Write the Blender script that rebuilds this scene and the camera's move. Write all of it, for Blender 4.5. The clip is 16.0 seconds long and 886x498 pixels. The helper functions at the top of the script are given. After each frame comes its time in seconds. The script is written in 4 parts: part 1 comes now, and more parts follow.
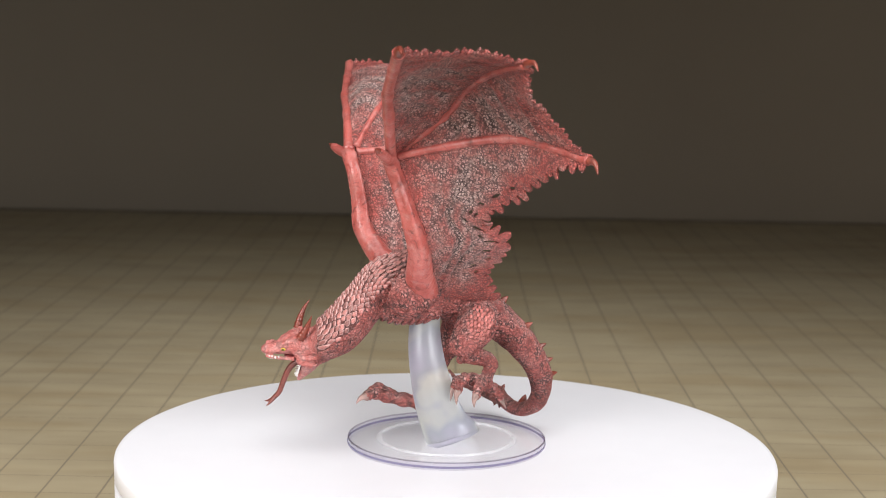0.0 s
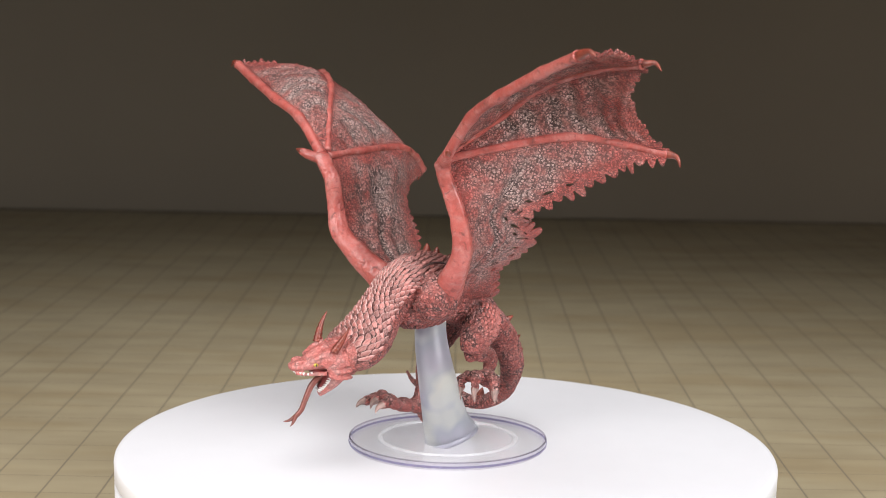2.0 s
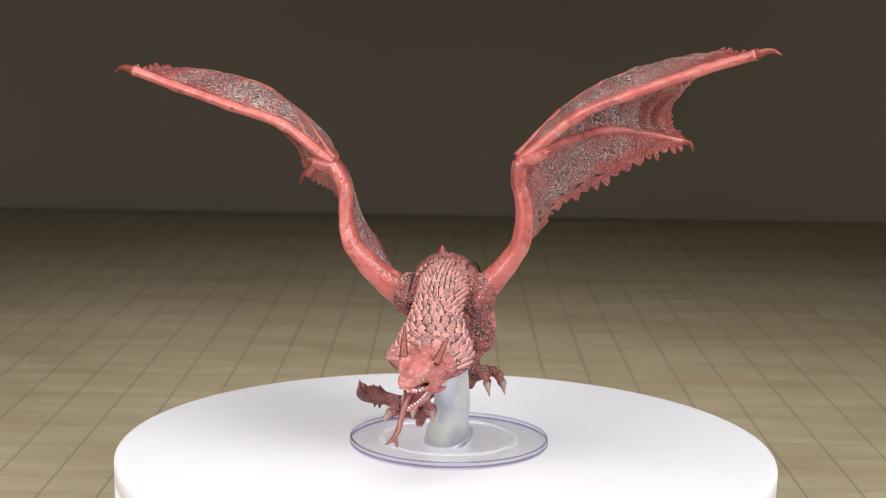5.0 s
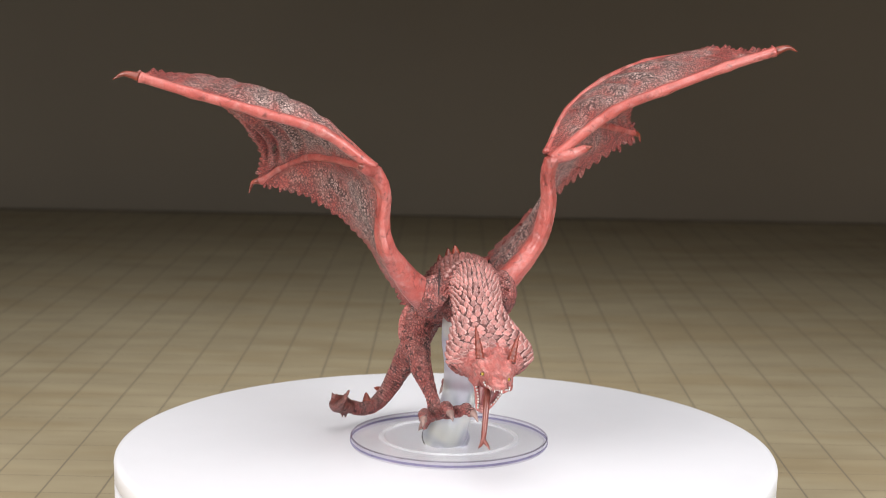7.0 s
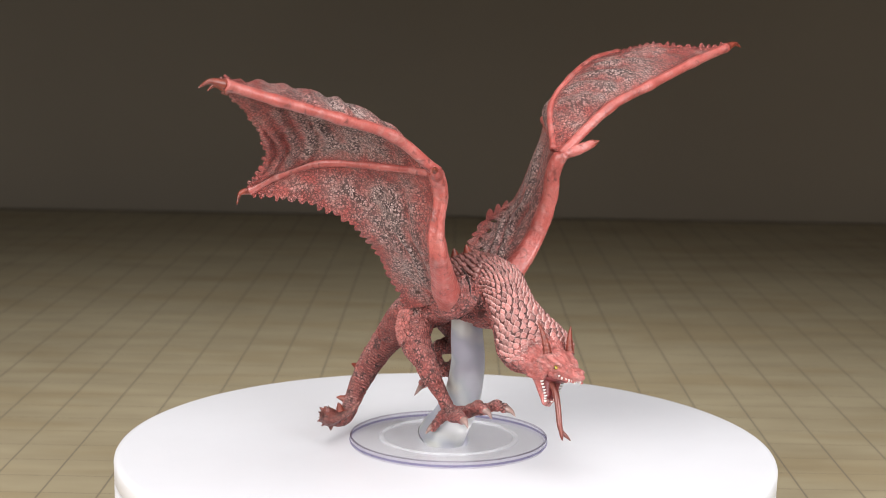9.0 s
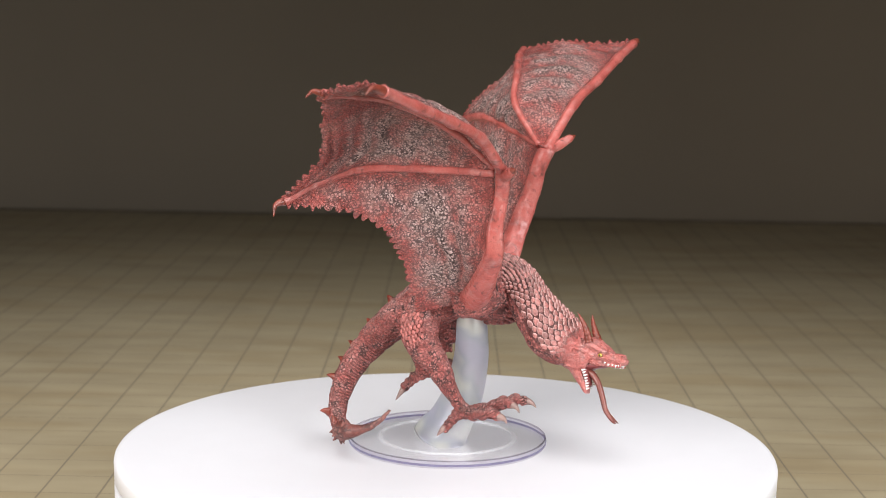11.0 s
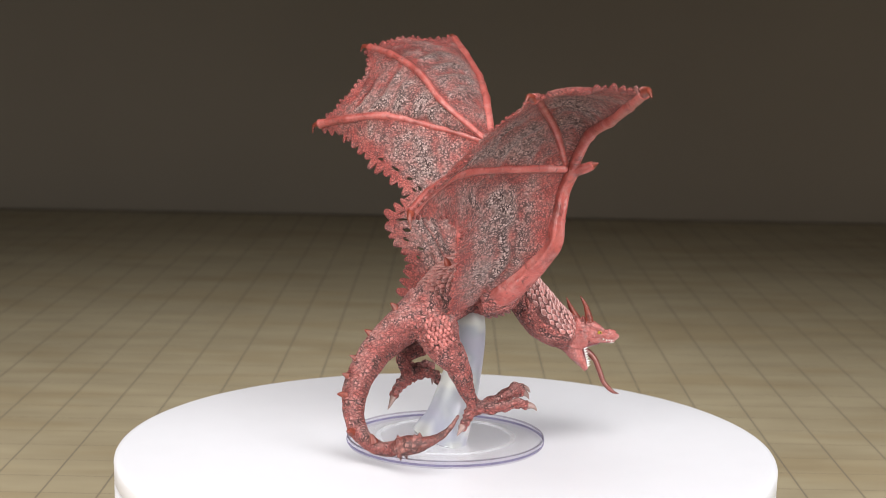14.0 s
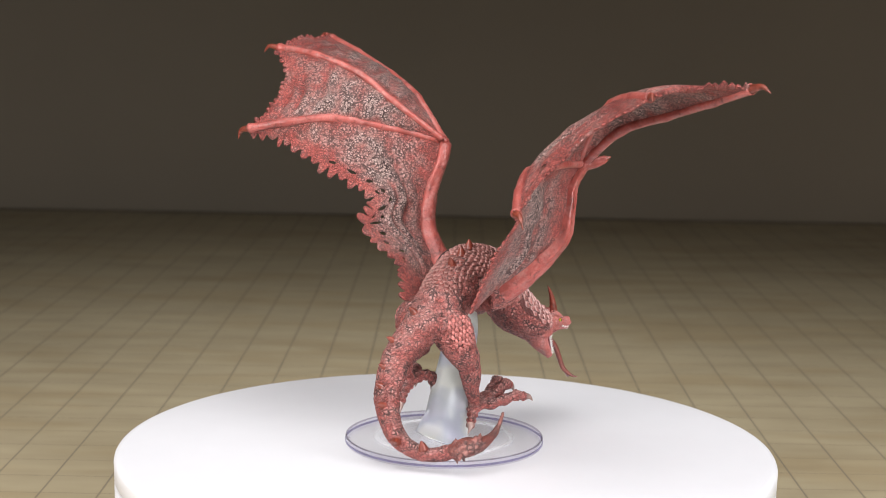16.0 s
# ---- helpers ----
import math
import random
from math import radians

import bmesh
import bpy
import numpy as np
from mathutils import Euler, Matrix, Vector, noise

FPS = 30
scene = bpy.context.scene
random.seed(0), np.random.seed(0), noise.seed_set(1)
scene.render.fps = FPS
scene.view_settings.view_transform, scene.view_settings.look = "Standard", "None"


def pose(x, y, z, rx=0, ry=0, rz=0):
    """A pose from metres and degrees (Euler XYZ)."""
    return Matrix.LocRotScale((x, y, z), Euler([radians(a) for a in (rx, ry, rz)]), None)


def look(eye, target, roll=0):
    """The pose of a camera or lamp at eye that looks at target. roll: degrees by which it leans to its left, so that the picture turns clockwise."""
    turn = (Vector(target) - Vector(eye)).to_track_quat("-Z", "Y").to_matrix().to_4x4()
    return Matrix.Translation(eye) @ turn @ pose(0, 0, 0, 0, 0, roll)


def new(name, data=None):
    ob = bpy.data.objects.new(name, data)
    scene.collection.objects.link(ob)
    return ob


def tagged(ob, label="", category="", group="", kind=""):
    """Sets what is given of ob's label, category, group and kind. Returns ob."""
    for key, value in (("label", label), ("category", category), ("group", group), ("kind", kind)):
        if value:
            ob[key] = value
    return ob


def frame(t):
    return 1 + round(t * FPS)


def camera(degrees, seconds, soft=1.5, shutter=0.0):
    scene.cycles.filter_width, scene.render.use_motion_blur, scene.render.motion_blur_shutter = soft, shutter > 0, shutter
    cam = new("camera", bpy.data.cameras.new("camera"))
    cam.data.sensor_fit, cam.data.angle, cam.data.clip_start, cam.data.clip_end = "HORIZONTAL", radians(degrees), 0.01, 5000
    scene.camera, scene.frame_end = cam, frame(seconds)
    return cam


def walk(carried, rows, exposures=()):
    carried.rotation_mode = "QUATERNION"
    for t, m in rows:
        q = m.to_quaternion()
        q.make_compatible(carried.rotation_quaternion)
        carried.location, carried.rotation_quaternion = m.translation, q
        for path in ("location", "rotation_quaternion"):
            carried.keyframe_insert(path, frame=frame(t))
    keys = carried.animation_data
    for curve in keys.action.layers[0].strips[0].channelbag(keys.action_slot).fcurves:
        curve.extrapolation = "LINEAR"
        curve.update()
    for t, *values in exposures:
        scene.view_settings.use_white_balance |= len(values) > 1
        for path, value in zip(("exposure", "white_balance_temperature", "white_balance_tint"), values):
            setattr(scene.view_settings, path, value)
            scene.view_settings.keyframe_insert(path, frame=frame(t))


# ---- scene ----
cam = camera(30.465, 16.0, soft=0.8)
EYE = Vector((0.0, -0.61916, 0.16825))
AIM = EYE + Vector((-0.003925, 0.98925, -0.14620))
walk(cam, [(0.0, look(EYE, AIM, 0.984)), (16.0, look(EYE, AIM, 0.984))])
cam.data.dof.use_dof = True
cam.data.dof.focus_distance = 0.61
cam.data.dof.aperture_fstop = 22.0
SPIN = 13.408          # turntable speed, degrees a second
TABLE_Z = -0.039       # the mat; the turntable's top is z = 0

# ---- light: a dim room, softboxes over the turntable ----
scene.view_settings.exposure = 0.0
world = bpy.data.worlds.new("room_air")
scene.world = world
world.use_nodes = True
world.node_tree.nodes["Background"].inputs[0].default_value = (0.9, 0.95, 1.0, 1)
world.node_tree.nodes["Background"].inputs[1].default_value = 0.028


def softbox(name, eye, target, wide, high, watts, colour, spread):
    lamp = bpy.data.lights.new(name, "AREA")
    lamp.shape, lamp.size, lamp.size_y = "RECTANGLE", wide, high
    lamp.energy, lamp.color = watts, colour
    lamp.spread = radians(spread)
    ob = new(name, lamp)
    ob.matrix_world = look(eye, target)
    return ob


softbox("softbox_top", (0.0, -0.20, 0.62), (0, 0.0, 0.0), 1.0, 0.7, 2.1, (1.0, 0.98, 0.97), 76)
softbox("softbox_left", (-0.43, -0.49, 0.28), (0, -0.01, 0.10), 0.5, 0.5, 1.36, (1.0, 0.975, 0.96), 66)
softbox("softbox_right", (0.43, -0.475, 0.28), (0, -0.01, 0.10), 0.5, 0.5, 1.45, (0.97, 0.98, 1.0), 66)


# ---- materials ----
def material(name, rough=0.5, metal=0.0):
    m = bpy.data.materials.new(name)
    m.use_nodes = True
    b = m.node_tree.nodes["Principled BSDF"]
    b.inputs["Roughness"].default_value = rough
    b.inputs["Metallic"].default_value = metal
    return m, m.node_tree, b


def node(tree, kind, **values):
    n = tree.nodes.new(kind)
    for key, value in values.items():
        n.inputs[key.replace("_", " ")].default_value = value
    return n


def ramp(tree, source, *stops):
    n = tree.nodes.new("ShaderNodeValToRGB")
    e = n.color_ramp.elements
    while len(e) < len(stops):
        e.new(0.5)
    for k, (at, c) in zip(e, stops):
        k.position, k.color = at, (*c, 1)
    tree.links.new(source, n.inputs[0])
    return n.outputs[0]


def blend(tree, kind, fac, a, b):
    n = tree.nodes.new("ShaderNodeMix")
    n.data_type, n.blend_type = "RGBA", kind
    for socket, v in ((n.inputs[0], fac), (n.inputs[6], a), (n.inputs[7], b)):
        if isinstance(v, (int, float)):
            socket.default_value = v
        elif isinstance(v, tuple):
            socket.default_value = (*v, 1)
        else:
            tree.links.new(v, socket)
    return n.outputs[2]


def relief(tree, b, height, depth, strength=1.0):
    n = tree.nodes.new("ShaderNodeBump")
    n.inputs["Strength"].default_value, n.inputs["Distance"].default_value = strength, depth
    tree.links.new(height, n.inputs["Height"])
    tree.links.new(n.outputs[0], b.inputs["Normal"])
    return n


def local(tree):
    return tree.nodes.new("ShaderNodeTexCoord").outputs["Object"]


def tex(tree, kind, scale, where, detail=3.0, **values):
    n = tree.nodes.new(kind)
    n.inputs["Scale"].default_value = scale
    if "Detail" in n.inputs:
        n.inputs["Detail"].default_value = detail
    for key, value in values.items():
        n.inputs[key].default_value = value
    tree.links.new(where, n.inputs["Vector"])
    return n


def plain(name, colour, rough, noise_scale=400.0, vary=0.12, depth=0.0001):
    m, t, b = material(name, rough)
    n = tex(t, "ShaderNodeTexNoise", noise_scale, local(t), 5.0)
    dark = tuple(c * (1 - vary) for c in colour)
    light = tuple(min(1, c * (1 + vary)) for c in colour)
    t.links.new(ramp(t, n.outputs["Fac"], (0.3, dark), (0.7, light)), b.inputs["Base Color"])
    relief(t, b, n.outputs["Fac"], depth, 0.5)
    return m


def mathn(t, op, a, b=None, clamp=False):
    n = t.nodes.new("ShaderNodeMath")
    n.operation, n.use_clamp = op, clamp
    for socket, v in zip(n.inputs, (a, b)):
        if isinstance(v, (int, float)):
            socket.default_value = v
        elif v is not None:
            t.links.new(v, socket)
    return n.outputs[0]


def attribute(t, name):
    n = t.nodes.new("ShaderNodeAttribute")
    n.attribute_name = name
    return n.outputs["Fac"]


def leather(t, where, cell):
    """Distance to the nearest crease of a winding leathery net."""
    size = 0.9 / cell
    warp = tex(t, "ShaderNodeTexNoise", cell * 0.9, where, 1.0)
    shift = t.nodes.new("ShaderNodeVectorMath")
    shift.operation = "MULTIPLY_ADD"
    shift.inputs[1].default_value = (size, size, size)
    t.links.new(warp.outputs["Color"], shift.inputs[0])
    t.links.new(where, shift.inputs[2])
    net = tex(t, "ShaderNodeTexVoronoi", cell, shift.outputs[0])
    net.feature = "DISTANCE_TO_EDGE"
    return net.outputs["Distance"]


def stretched(t, where):
    """The same place, drawn out along x and z, for creases that run along a limb."""
    n = t.nodes.new("ShaderNodeMapping")
    n.inputs["Rotation"].default_value = (0.3, 0.6, 0.2)
    n.inputs["Scale"].default_value = (0.45, 1.3, 1.0)
    t.links.new(where, n.inputs["Vector"])
    return n.outputs[0]


def grey_level(level):
    return (level, level, level)


WASH = (0.036, 0.014, 0.013)


def skin_material(name, pink, pale, cell, dirt_most, contrast, rough=0.42, depth=0.0003, rings=False, streaks=0.0):
    """Painted figurine skin: pink coat, drybrush in patches, pale highlights painted by the attribute 'grey', dark wash
    in the creases and by 'wash'.
    """
    m, t, b = material(name, rough)
    b.inputs["Specular IOR Level"].default_value = 0.4
    where = local(t)
    broad = tex(t, "ShaderNodeTexNoise", 110.0, where, 3.0)
    patch = tex(t, "ShaderNodeTexNoise", 300.0, where, 4.0)
    fine = tex(t, "ShaderNodeTexNoise", 2300.0, where, 3.0)
    edge = leather(t, where, cell)
    base = ramp(t, broad.outputs["Fac"], (0.34, tuple(c * 0.72 for c in pink)), (0.5, pink), (0.66, (min(1, pink[0] * 1.1), pink[1] * 1.35, pink[2] * 1.38)))
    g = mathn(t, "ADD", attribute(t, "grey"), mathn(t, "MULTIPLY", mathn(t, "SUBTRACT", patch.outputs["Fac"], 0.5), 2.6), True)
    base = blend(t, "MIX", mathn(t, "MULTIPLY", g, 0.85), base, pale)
    calm = mathn(t, "SUBTRACT", 1.0, mathn(t, "MULTIPLY", attribute(t, "plain"), 0.55))
    high = ramp(t, edge, (0.02, (0.74, 0.66, 0.66)), (0.08, (0.98, 0.97, 0.97)), (0.3, (1.18, 1.22, 1.22)))
    base = blend(t, "MULTIPLY", mathn(t, "MULTIPLY", calm, contrast), base, high)
    speck = ramp(t, fine.outputs["Fac"], (0.34, (0.82, 0.79, 0.79)), (0.6, (1.05, 1.05, 1.05)))
    base = blend(t, "MULTIPLY", 0.6, base, speck)
    line = ramp(t, edge, (0.0, (1, 1, 1)), (0.055, grey_level(1.0)), (0.12, (0, 0, 0)))
    gate = ramp(t, patch.outputs["Fac"], (0.42, grey_level(0.12)), (0.60, (1, 1, 1)))
    dirt = mathn(t, "MULTIPLY", mathn(t, "MULTIPLY", mathn(t, "MULTIPLY", line, dirt_most), gate), calm)
    creases = leather(t, stretched(t, where), cell * 1.1)
    hair = ramp(t, creases, (0.0, (1, 1, 1)), (0.045, grey_level(0.95)), (0.11, (0, 0, 0)))
    ungate = ramp(t, patch.outputs["Fac"], (0.42, (1, 1, 1)), (0.56, grey_level(0.1)))
    dirt = mathn(t, "MAXIMUM", dirt, mathn(t, "MULTIPLY", mathn(t, "MULTIPLY", hair, ungate), mathn(t, "MULTIPLY", calm, 0.75 * dirt_most)))
    groove = None
    if rings:
        wave = mathn(t, "SINE", mathn(t, "MULTIPLY", attribute(t, "girdle"), math.tau / 1.35), 0.0)
        groove = mathn(t, "MULTIPLY", mathn(t, "MULTIPLY", mathn(t, "ADD", wave, -0.1), attribute(t, "ringed")), 0.75, True)
        dirt = mathn(t, "MAXIMUM", dirt, groove)
    dirt = mathn(t, "MAXIMUM", dirt, attribute(t, "wash"), True)
    if streaks:
        stain = tex(t, "ShaderNodeTexNoise", 260.0, where, 4.0)
        stain.inputs["Distortion"].default_value = 1.2
        dirt = mathn(t, "MAXIMUM", dirt, mathn(t, "MULTIPLY", ramp(t, stain.outputs["Fac"], (0.56, (0, 0, 0)), (0.72, (1, 1, 1))), streaks))
    base = blend(t, "MIX", dirt, base, WASH)
    t.links.new(base, b.inputs["Base Color"])
    h = mathn(t, "ADD", ramp(t, edge, (0.0, (0, 0, 0)), (0.24, (1, 1, 1))), mathn(t, "MULTIPLY", fine.outputs["Fac"], 0.25))
    h = mathn(t, "MULTIPLY", h, calm)
    if groove is not None:
        h = mathn(t, "SUBTRACT", h, mathn(t, "MULTIPLY", groove, 1.2))
    relief(t, b, h, depth, 0.9)
    return m


def membrane_material(name, pink, grey):
    """Leathery wing skin: pink along the bones and borders, grey drybrush in the middle, a dark wash in its net of creases."""
    m, t, b = material(name, 0.42)
    b.inputs["Specular IOR Level"].default_value = 0.4
    where = local(t)
    broad = tex(t, "ShaderNodeTexNoise", 70.0, where, 3.0)
    patch = tex(t, "ShaderNodeTexNoise", 240.0, where, 4.0)
    fine = tex(t, "ShaderNodeTexNoise", 2600.0, where, 3.0)
    edge = leather(t, where, 950.0)
    rose = ramp(t, broad.outputs["Fac"], (0.34, tuple(c * 0.8 for c in pink)), (0.5, pink), (0.66, (pink[0] * 1.08, pink[1] * 1.4, pink[2] * 1.4)))
    ash = ramp(t, patch.outputs["Fac"], (0.36, tuple(c * 0.72 for c in grey)), (0.62, tuple(c * 1.15 for c in grey)))
    g = mathn(t, "ADD", attribute(t, "grey"), mathn(t, "MULTIPLY", mathn(t, "SUBTRACT", patch.outputs["Fac"], 0.5), 1.3))
    g = mathn(t, "ADD", g, mathn(t, "MULTIPLY", mathn(t, "SUBTRACT", broad.outputs["Fac"], 0.5), 1.4), True)
    c = blend(t, "MIX", mathn(t, "MULTIPLY", g, 0.82), rose, ash)
    c = blend(t, "MULTIPLY", 0.8, c, ramp(t, edge, (0.03, (0.8, 0.75, 0.75)), (0.09, (1, 1, 1)), (0.3, (1.2, 1.22, 1.22))))
    c = blend(t, "MULTIPLY", 0.6, c, ramp(t, fine.outputs["Fac"], (0.34, (0.8, 0.77, 0.77)), (0.6, (1.05, 1.05, 1.05))))
    line = ramp(t, edge, (0.0, (1, 1, 1)), (0.065, grey_level(1.0)), (0.14, (0, 0, 0)))
    gate = ramp(t, patch.outputs["Fac"], (0.36, grey_level(0.65)), (0.54, (1, 1, 1)))
    broken = tex(t, "ShaderNodeTexNoise", 850.0, where, 0.0)
    gate = mathn(t, "MULTIPLY", gate, ramp(t, broken.outputs["Fac"], (0.36, grey_level(0.4)), (0.47, (1, 1, 1))))
    deep = mathn(t, "ADD", mathn(t, "MULTIPLY", attribute(t, "grey"), 0.30), 0.68, True)
    dirt = mathn(t, "MULTIPLY", mathn(t, "MULTIPLY", line, gate), deep)
    dirt = mathn(t, "MAXIMUM", dirt, attribute(t, "wash"), True)
    c = blend(t, "MIX", dirt, c, WASH)
    t.links.new(c, b.inputs["Base Color"])
    h = mathn(t, "ADD", ramp(t, edge, (0.0, (0, 0, 0)), (0.26, (1, 1, 1))), mathn(t, "MULTIPLY", fine.outputs["Fac"], 0.2))
    relief(t, b, h, 0.0007, 1.0)
    return m


def scale_material(name, mid, rim):
    m, t, b = material(name, 0.4)
    b.inputs["Specular IOR Level"].default_value = 0.35
    where = local(t)
    fine = tex(t, "ShaderNodeTexNoise", 1600.0, where, 3.0)
    geo = t.nodes.new("ShaderNodeObjectInfo")
    tone = ramp(t, geo.outputs["Random"], (0.0, tuple(c * 0.55 for c in mid)), (0.6, mid), (1.0, tuple(min(1, c * 1.45) for c in mid)))
    e = mathn(t, "MULTIPLY", attribute(t, "edge"), attribute(t, "edge"))
    c = blend(t, "MIX", e, tone, rim)
    c = blend(t, "MULTIPLY", 0.8, c, ramp(t, fine.outputs["Fac"], (0.35, (0.6, 0.55, 0.55)), (0.6, (1.05, 1.05, 1.05))))
    c = blend(t, "MIX", ramp(t, attribute(t, "edge"), (0.03, (0.85, 0.85, 0.85)), (0.22, (0, 0, 0))), c, WASH)
    t.links.new(c, b.inputs["Base Color"])
    relief(t, b, fine.outputs["Fac"], 0.0002, 0.6)
    return m


PINK = (0.48, 0.136, 0.117)
PALE = (0.52, 0.33, 0.305)
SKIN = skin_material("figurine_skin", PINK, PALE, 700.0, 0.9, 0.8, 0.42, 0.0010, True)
MEMBRANE = membrane_material("wing_membrane", (0.46, 0.106, 0.089), (0.52, 0.425, 0.39))
BONE = skin_material("wing_bone", (0.36, 0.082, 0.068), (0.45, 0.22, 0.20), 420.0, 0.12, 0.12, 0.32, 0.0001, False, 0.7)
CLUB = skin_material("club_paint", (0.24, 0.075, 0.06), (0.22, 0.15, 0.13), 500.0, 0.8, 0.8)
SCALE = scale_material("neck_scale_paint", (0.31, 0.118, 0.104), (0.54, 0.35, 0.325))
LIMB_SCALE = scale_material("limb_scale_paint", (0.40, 0.125, 0.108), (0.44, 0.18, 0.16))
BACK_SCALE = scale_material("back_scale_paint", (0.21, 0.075, 0.065), (0.34, 0.18, 0.16))
HORN = plain("horn_paint", (0.15, 0.030, 0.018), 0.35, 500.0, 0.45)
CLAW = plain("claw_paint", (0.23, 0.145, 0.125), 0.4, 500.0, 0.3)
TONGUE = plain("tongue_paint", (0.15, 0.042, 0.032), 0.3, 500.0, 0.2)
TOOTH = plain("tooth_paint", (0.62, 0.60, 0.58), 0.35, 500.0, 0.1)
MOUTH = plain("mouth_paint", (0.16, 0.03, 0.03), 0.4, 500.0, 0.3)
EYE_M = plain("eye_paint", (0.34, 0.25, 0.03), 0.15, 900.0, 0.2)
PUPIL = plain("pupil_paint", (0.02, 0.015, 0.01), 0.15, 900.0, 0.1)
WHITE = plain("white_plastic", (0.705, 0.70, 0.73), 0.35, 60.0, 0.01, 0.00002)
BLACK = plain("dark_gap", (0.03, 0.03, 0.03), 0.6)
GAP = plain("seam_gap", (0.03, 0.012, 0.011), 0.6)
WALL = plain("wall_paint", (0.225, 0.183, 0.132), 0.8, 3.0, 0.06, 0.0005)
CEILING = plain("ceiling_paint", (0.6, 0.58, 0.55), 0.8, 3.0, 0.05, 0.0005)
WOOD = plain("table_wood", (0.10, 0.065, 0.04), 0.5, 12.0, 0.3)


def clear_material(name, tint, gloss):
    """Thin clear plastic: it lets the light through with a tint and mirrors at grazing angles."""
    m = bpy.data.materials.new(name)
    m.use_nodes = True
    t = m.node_tree
    t.nodes.remove(t.nodes["Principled BSDF"])
    thin = t.nodes.new("ShaderNodeBsdfTransparent")
    thin.inputs["Color"].default_value = (*tint, 1)
    shine = t.nodes.new("ShaderNodeBsdfGlossy")
    shine.inputs["Roughness"].default_value = 0.08
    shine.inputs["Color"].default_value = (gloss, gloss, gloss, 1)
    rim = t.nodes.new("ShaderNodeLayerWeight")
    rim.inputs["Blend"].default_value = 0.5
    sharp = mathn(t, "MULTIPLY", mathn(t, "POWER", rim.outputs["Facing"], 5.0), 0.6, True)
    mix = t.nodes.new("ShaderNodeMixShader")
    t.links.new(sharp, mix.inputs[0])
    t.links.new(thin.outputs[0], mix.inputs[1])
    t.links.new(shine.outputs[0], mix.inputs[2])
    t.links.new(mix.outputs[0], t.nodes["Material Output"].inputs["Surface"])
    return m


CLEAR = clear_material("clear_acrylic", (0.972, 0.970, 0.974), 0.9)
RIMMED = clear_material("violet_acrylic", (0.93, 0.92, 0.955), 0.9)
LIP = clear_material("lip_acrylic", (0.80, 0.78, 0.83), 0.9)
BAND = clear_material("band_acrylic", (0.72, 0.70, 0.83), 0.9)


def milky():
    m, t, b = material("milky_acrylic", 0.25)
    b.inputs["Base Color"].default_value = (0.8, 0.8, 0.83, 1)
    b.inputs["Alpha"].default_value = 0.16
    return m


MILKY = milky()


def frosted():
    m, t, b = material("frosted_resin", 0.30)
    n = tex(t, "ShaderNodeTexNoise", 55.0, local(t), 2.0)
    t.links.new(ramp(t, n.outputs["Fac"], (0.40, (0.56, 0.56, 0.52)), (0.50, (0.37, 0.385, 0.43)), (0.60, (0.43, 0.415, 0.49))), b.inputs["Base Color"])
    b.inputs["Transmission Weight"].default_value = 0.70
    b.inputs["IOR"].default_value = 1.4
    return m


FROST = frosted()


def mat_material():
    """Vinyl mat printed with pale planks and an inch grid."""
    m, t, b = material("printed_mat", 0.6)
    where = local(t)
    stretch = t.nodes.new("ShaderNodeMapping")
    stretch.inputs["Scale"].default_value = (0.3, 1, 1)
    t.links.new(where, stretch.inputs["Vector"])
    grain = tex(t, "ShaderNodeTexNoise", 60.0, stretch.outputs[0], 6.0)
    broad = tex(t, "ShaderNodeTexNoise", 9.0, stretch.outputs[0], 3.0)
    c = ramp(t, grain.outputs["Fac"], (0.3, (0.340, 0.282, 0.180)), (0.7, (0.415, 0.350, 0.227)))
    c = blend(t, "MULTIPLY", 0.45, c, ramp(t, broad.outputs["Fac"], (0.3, (0.75, 0.72, 0.68)), (0.7, (1, 1, 1))))
    tan = tex(t, "ShaderNodeTexNoise", 34.0, stretch.outputs[0], 5.0)
    c = blend(t, "MULTIPLY", 0.4, c, ramp(t, tan.outputs["Fac"], (0.36, (0.86, 0.76, 0.62)), (0.52, (1, 1, 1)), (0.68, (1.06, 1.07, 1.1))))
    sep = t.nodes.new("ShaderNodeSeparateXYZ")
    t.links.new(where, sep.inputs[0])
    lines = []
    for axis, shift in ((0, GRID_X), (1, GRID_Y)):
        a = t.nodes.new("ShaderNodeMath")
        a.operation = "ADD"
        a.inputs[1].default_value = 10 * 0.0254 * 20 - shift
        t.links.new(sep.outputs[axis], a.inputs[0])
        w = t.nodes.new("ShaderNodeMath")
        w.operation = "PINGPONG"
        w.inputs[1].default_value = 0.0127
        t.links.new(a.outputs[0], w.inputs[0])
        k = t.nodes.new("ShaderNodeMath")
        k.operation = "LESS_THAN"
        k.inputs[1].default_value = 0.00048 if axis == 0 else 0.00028
        t.links.new(w.outputs[0], k.inputs[0])
        lines.append(k.outputs[0])
    both = t.nodes.new("ShaderNodeMath")
    both.operation = "MAXIMUM"
    t.links.new(lines[0], both.inputs[0])
    t.links.new(lines[1], both.inputs[1])
    c = blend(t, "MIX", mathn(t, "MULTIPLY", both.outputs[0], 0.64), c, (0.12, 0.10, 0.075))
    t.links.new(c, b.inputs["Base Color"])
    return m


GRID_X, GRID_Y = 0.0048, 0.0008
MAT = mat_material()


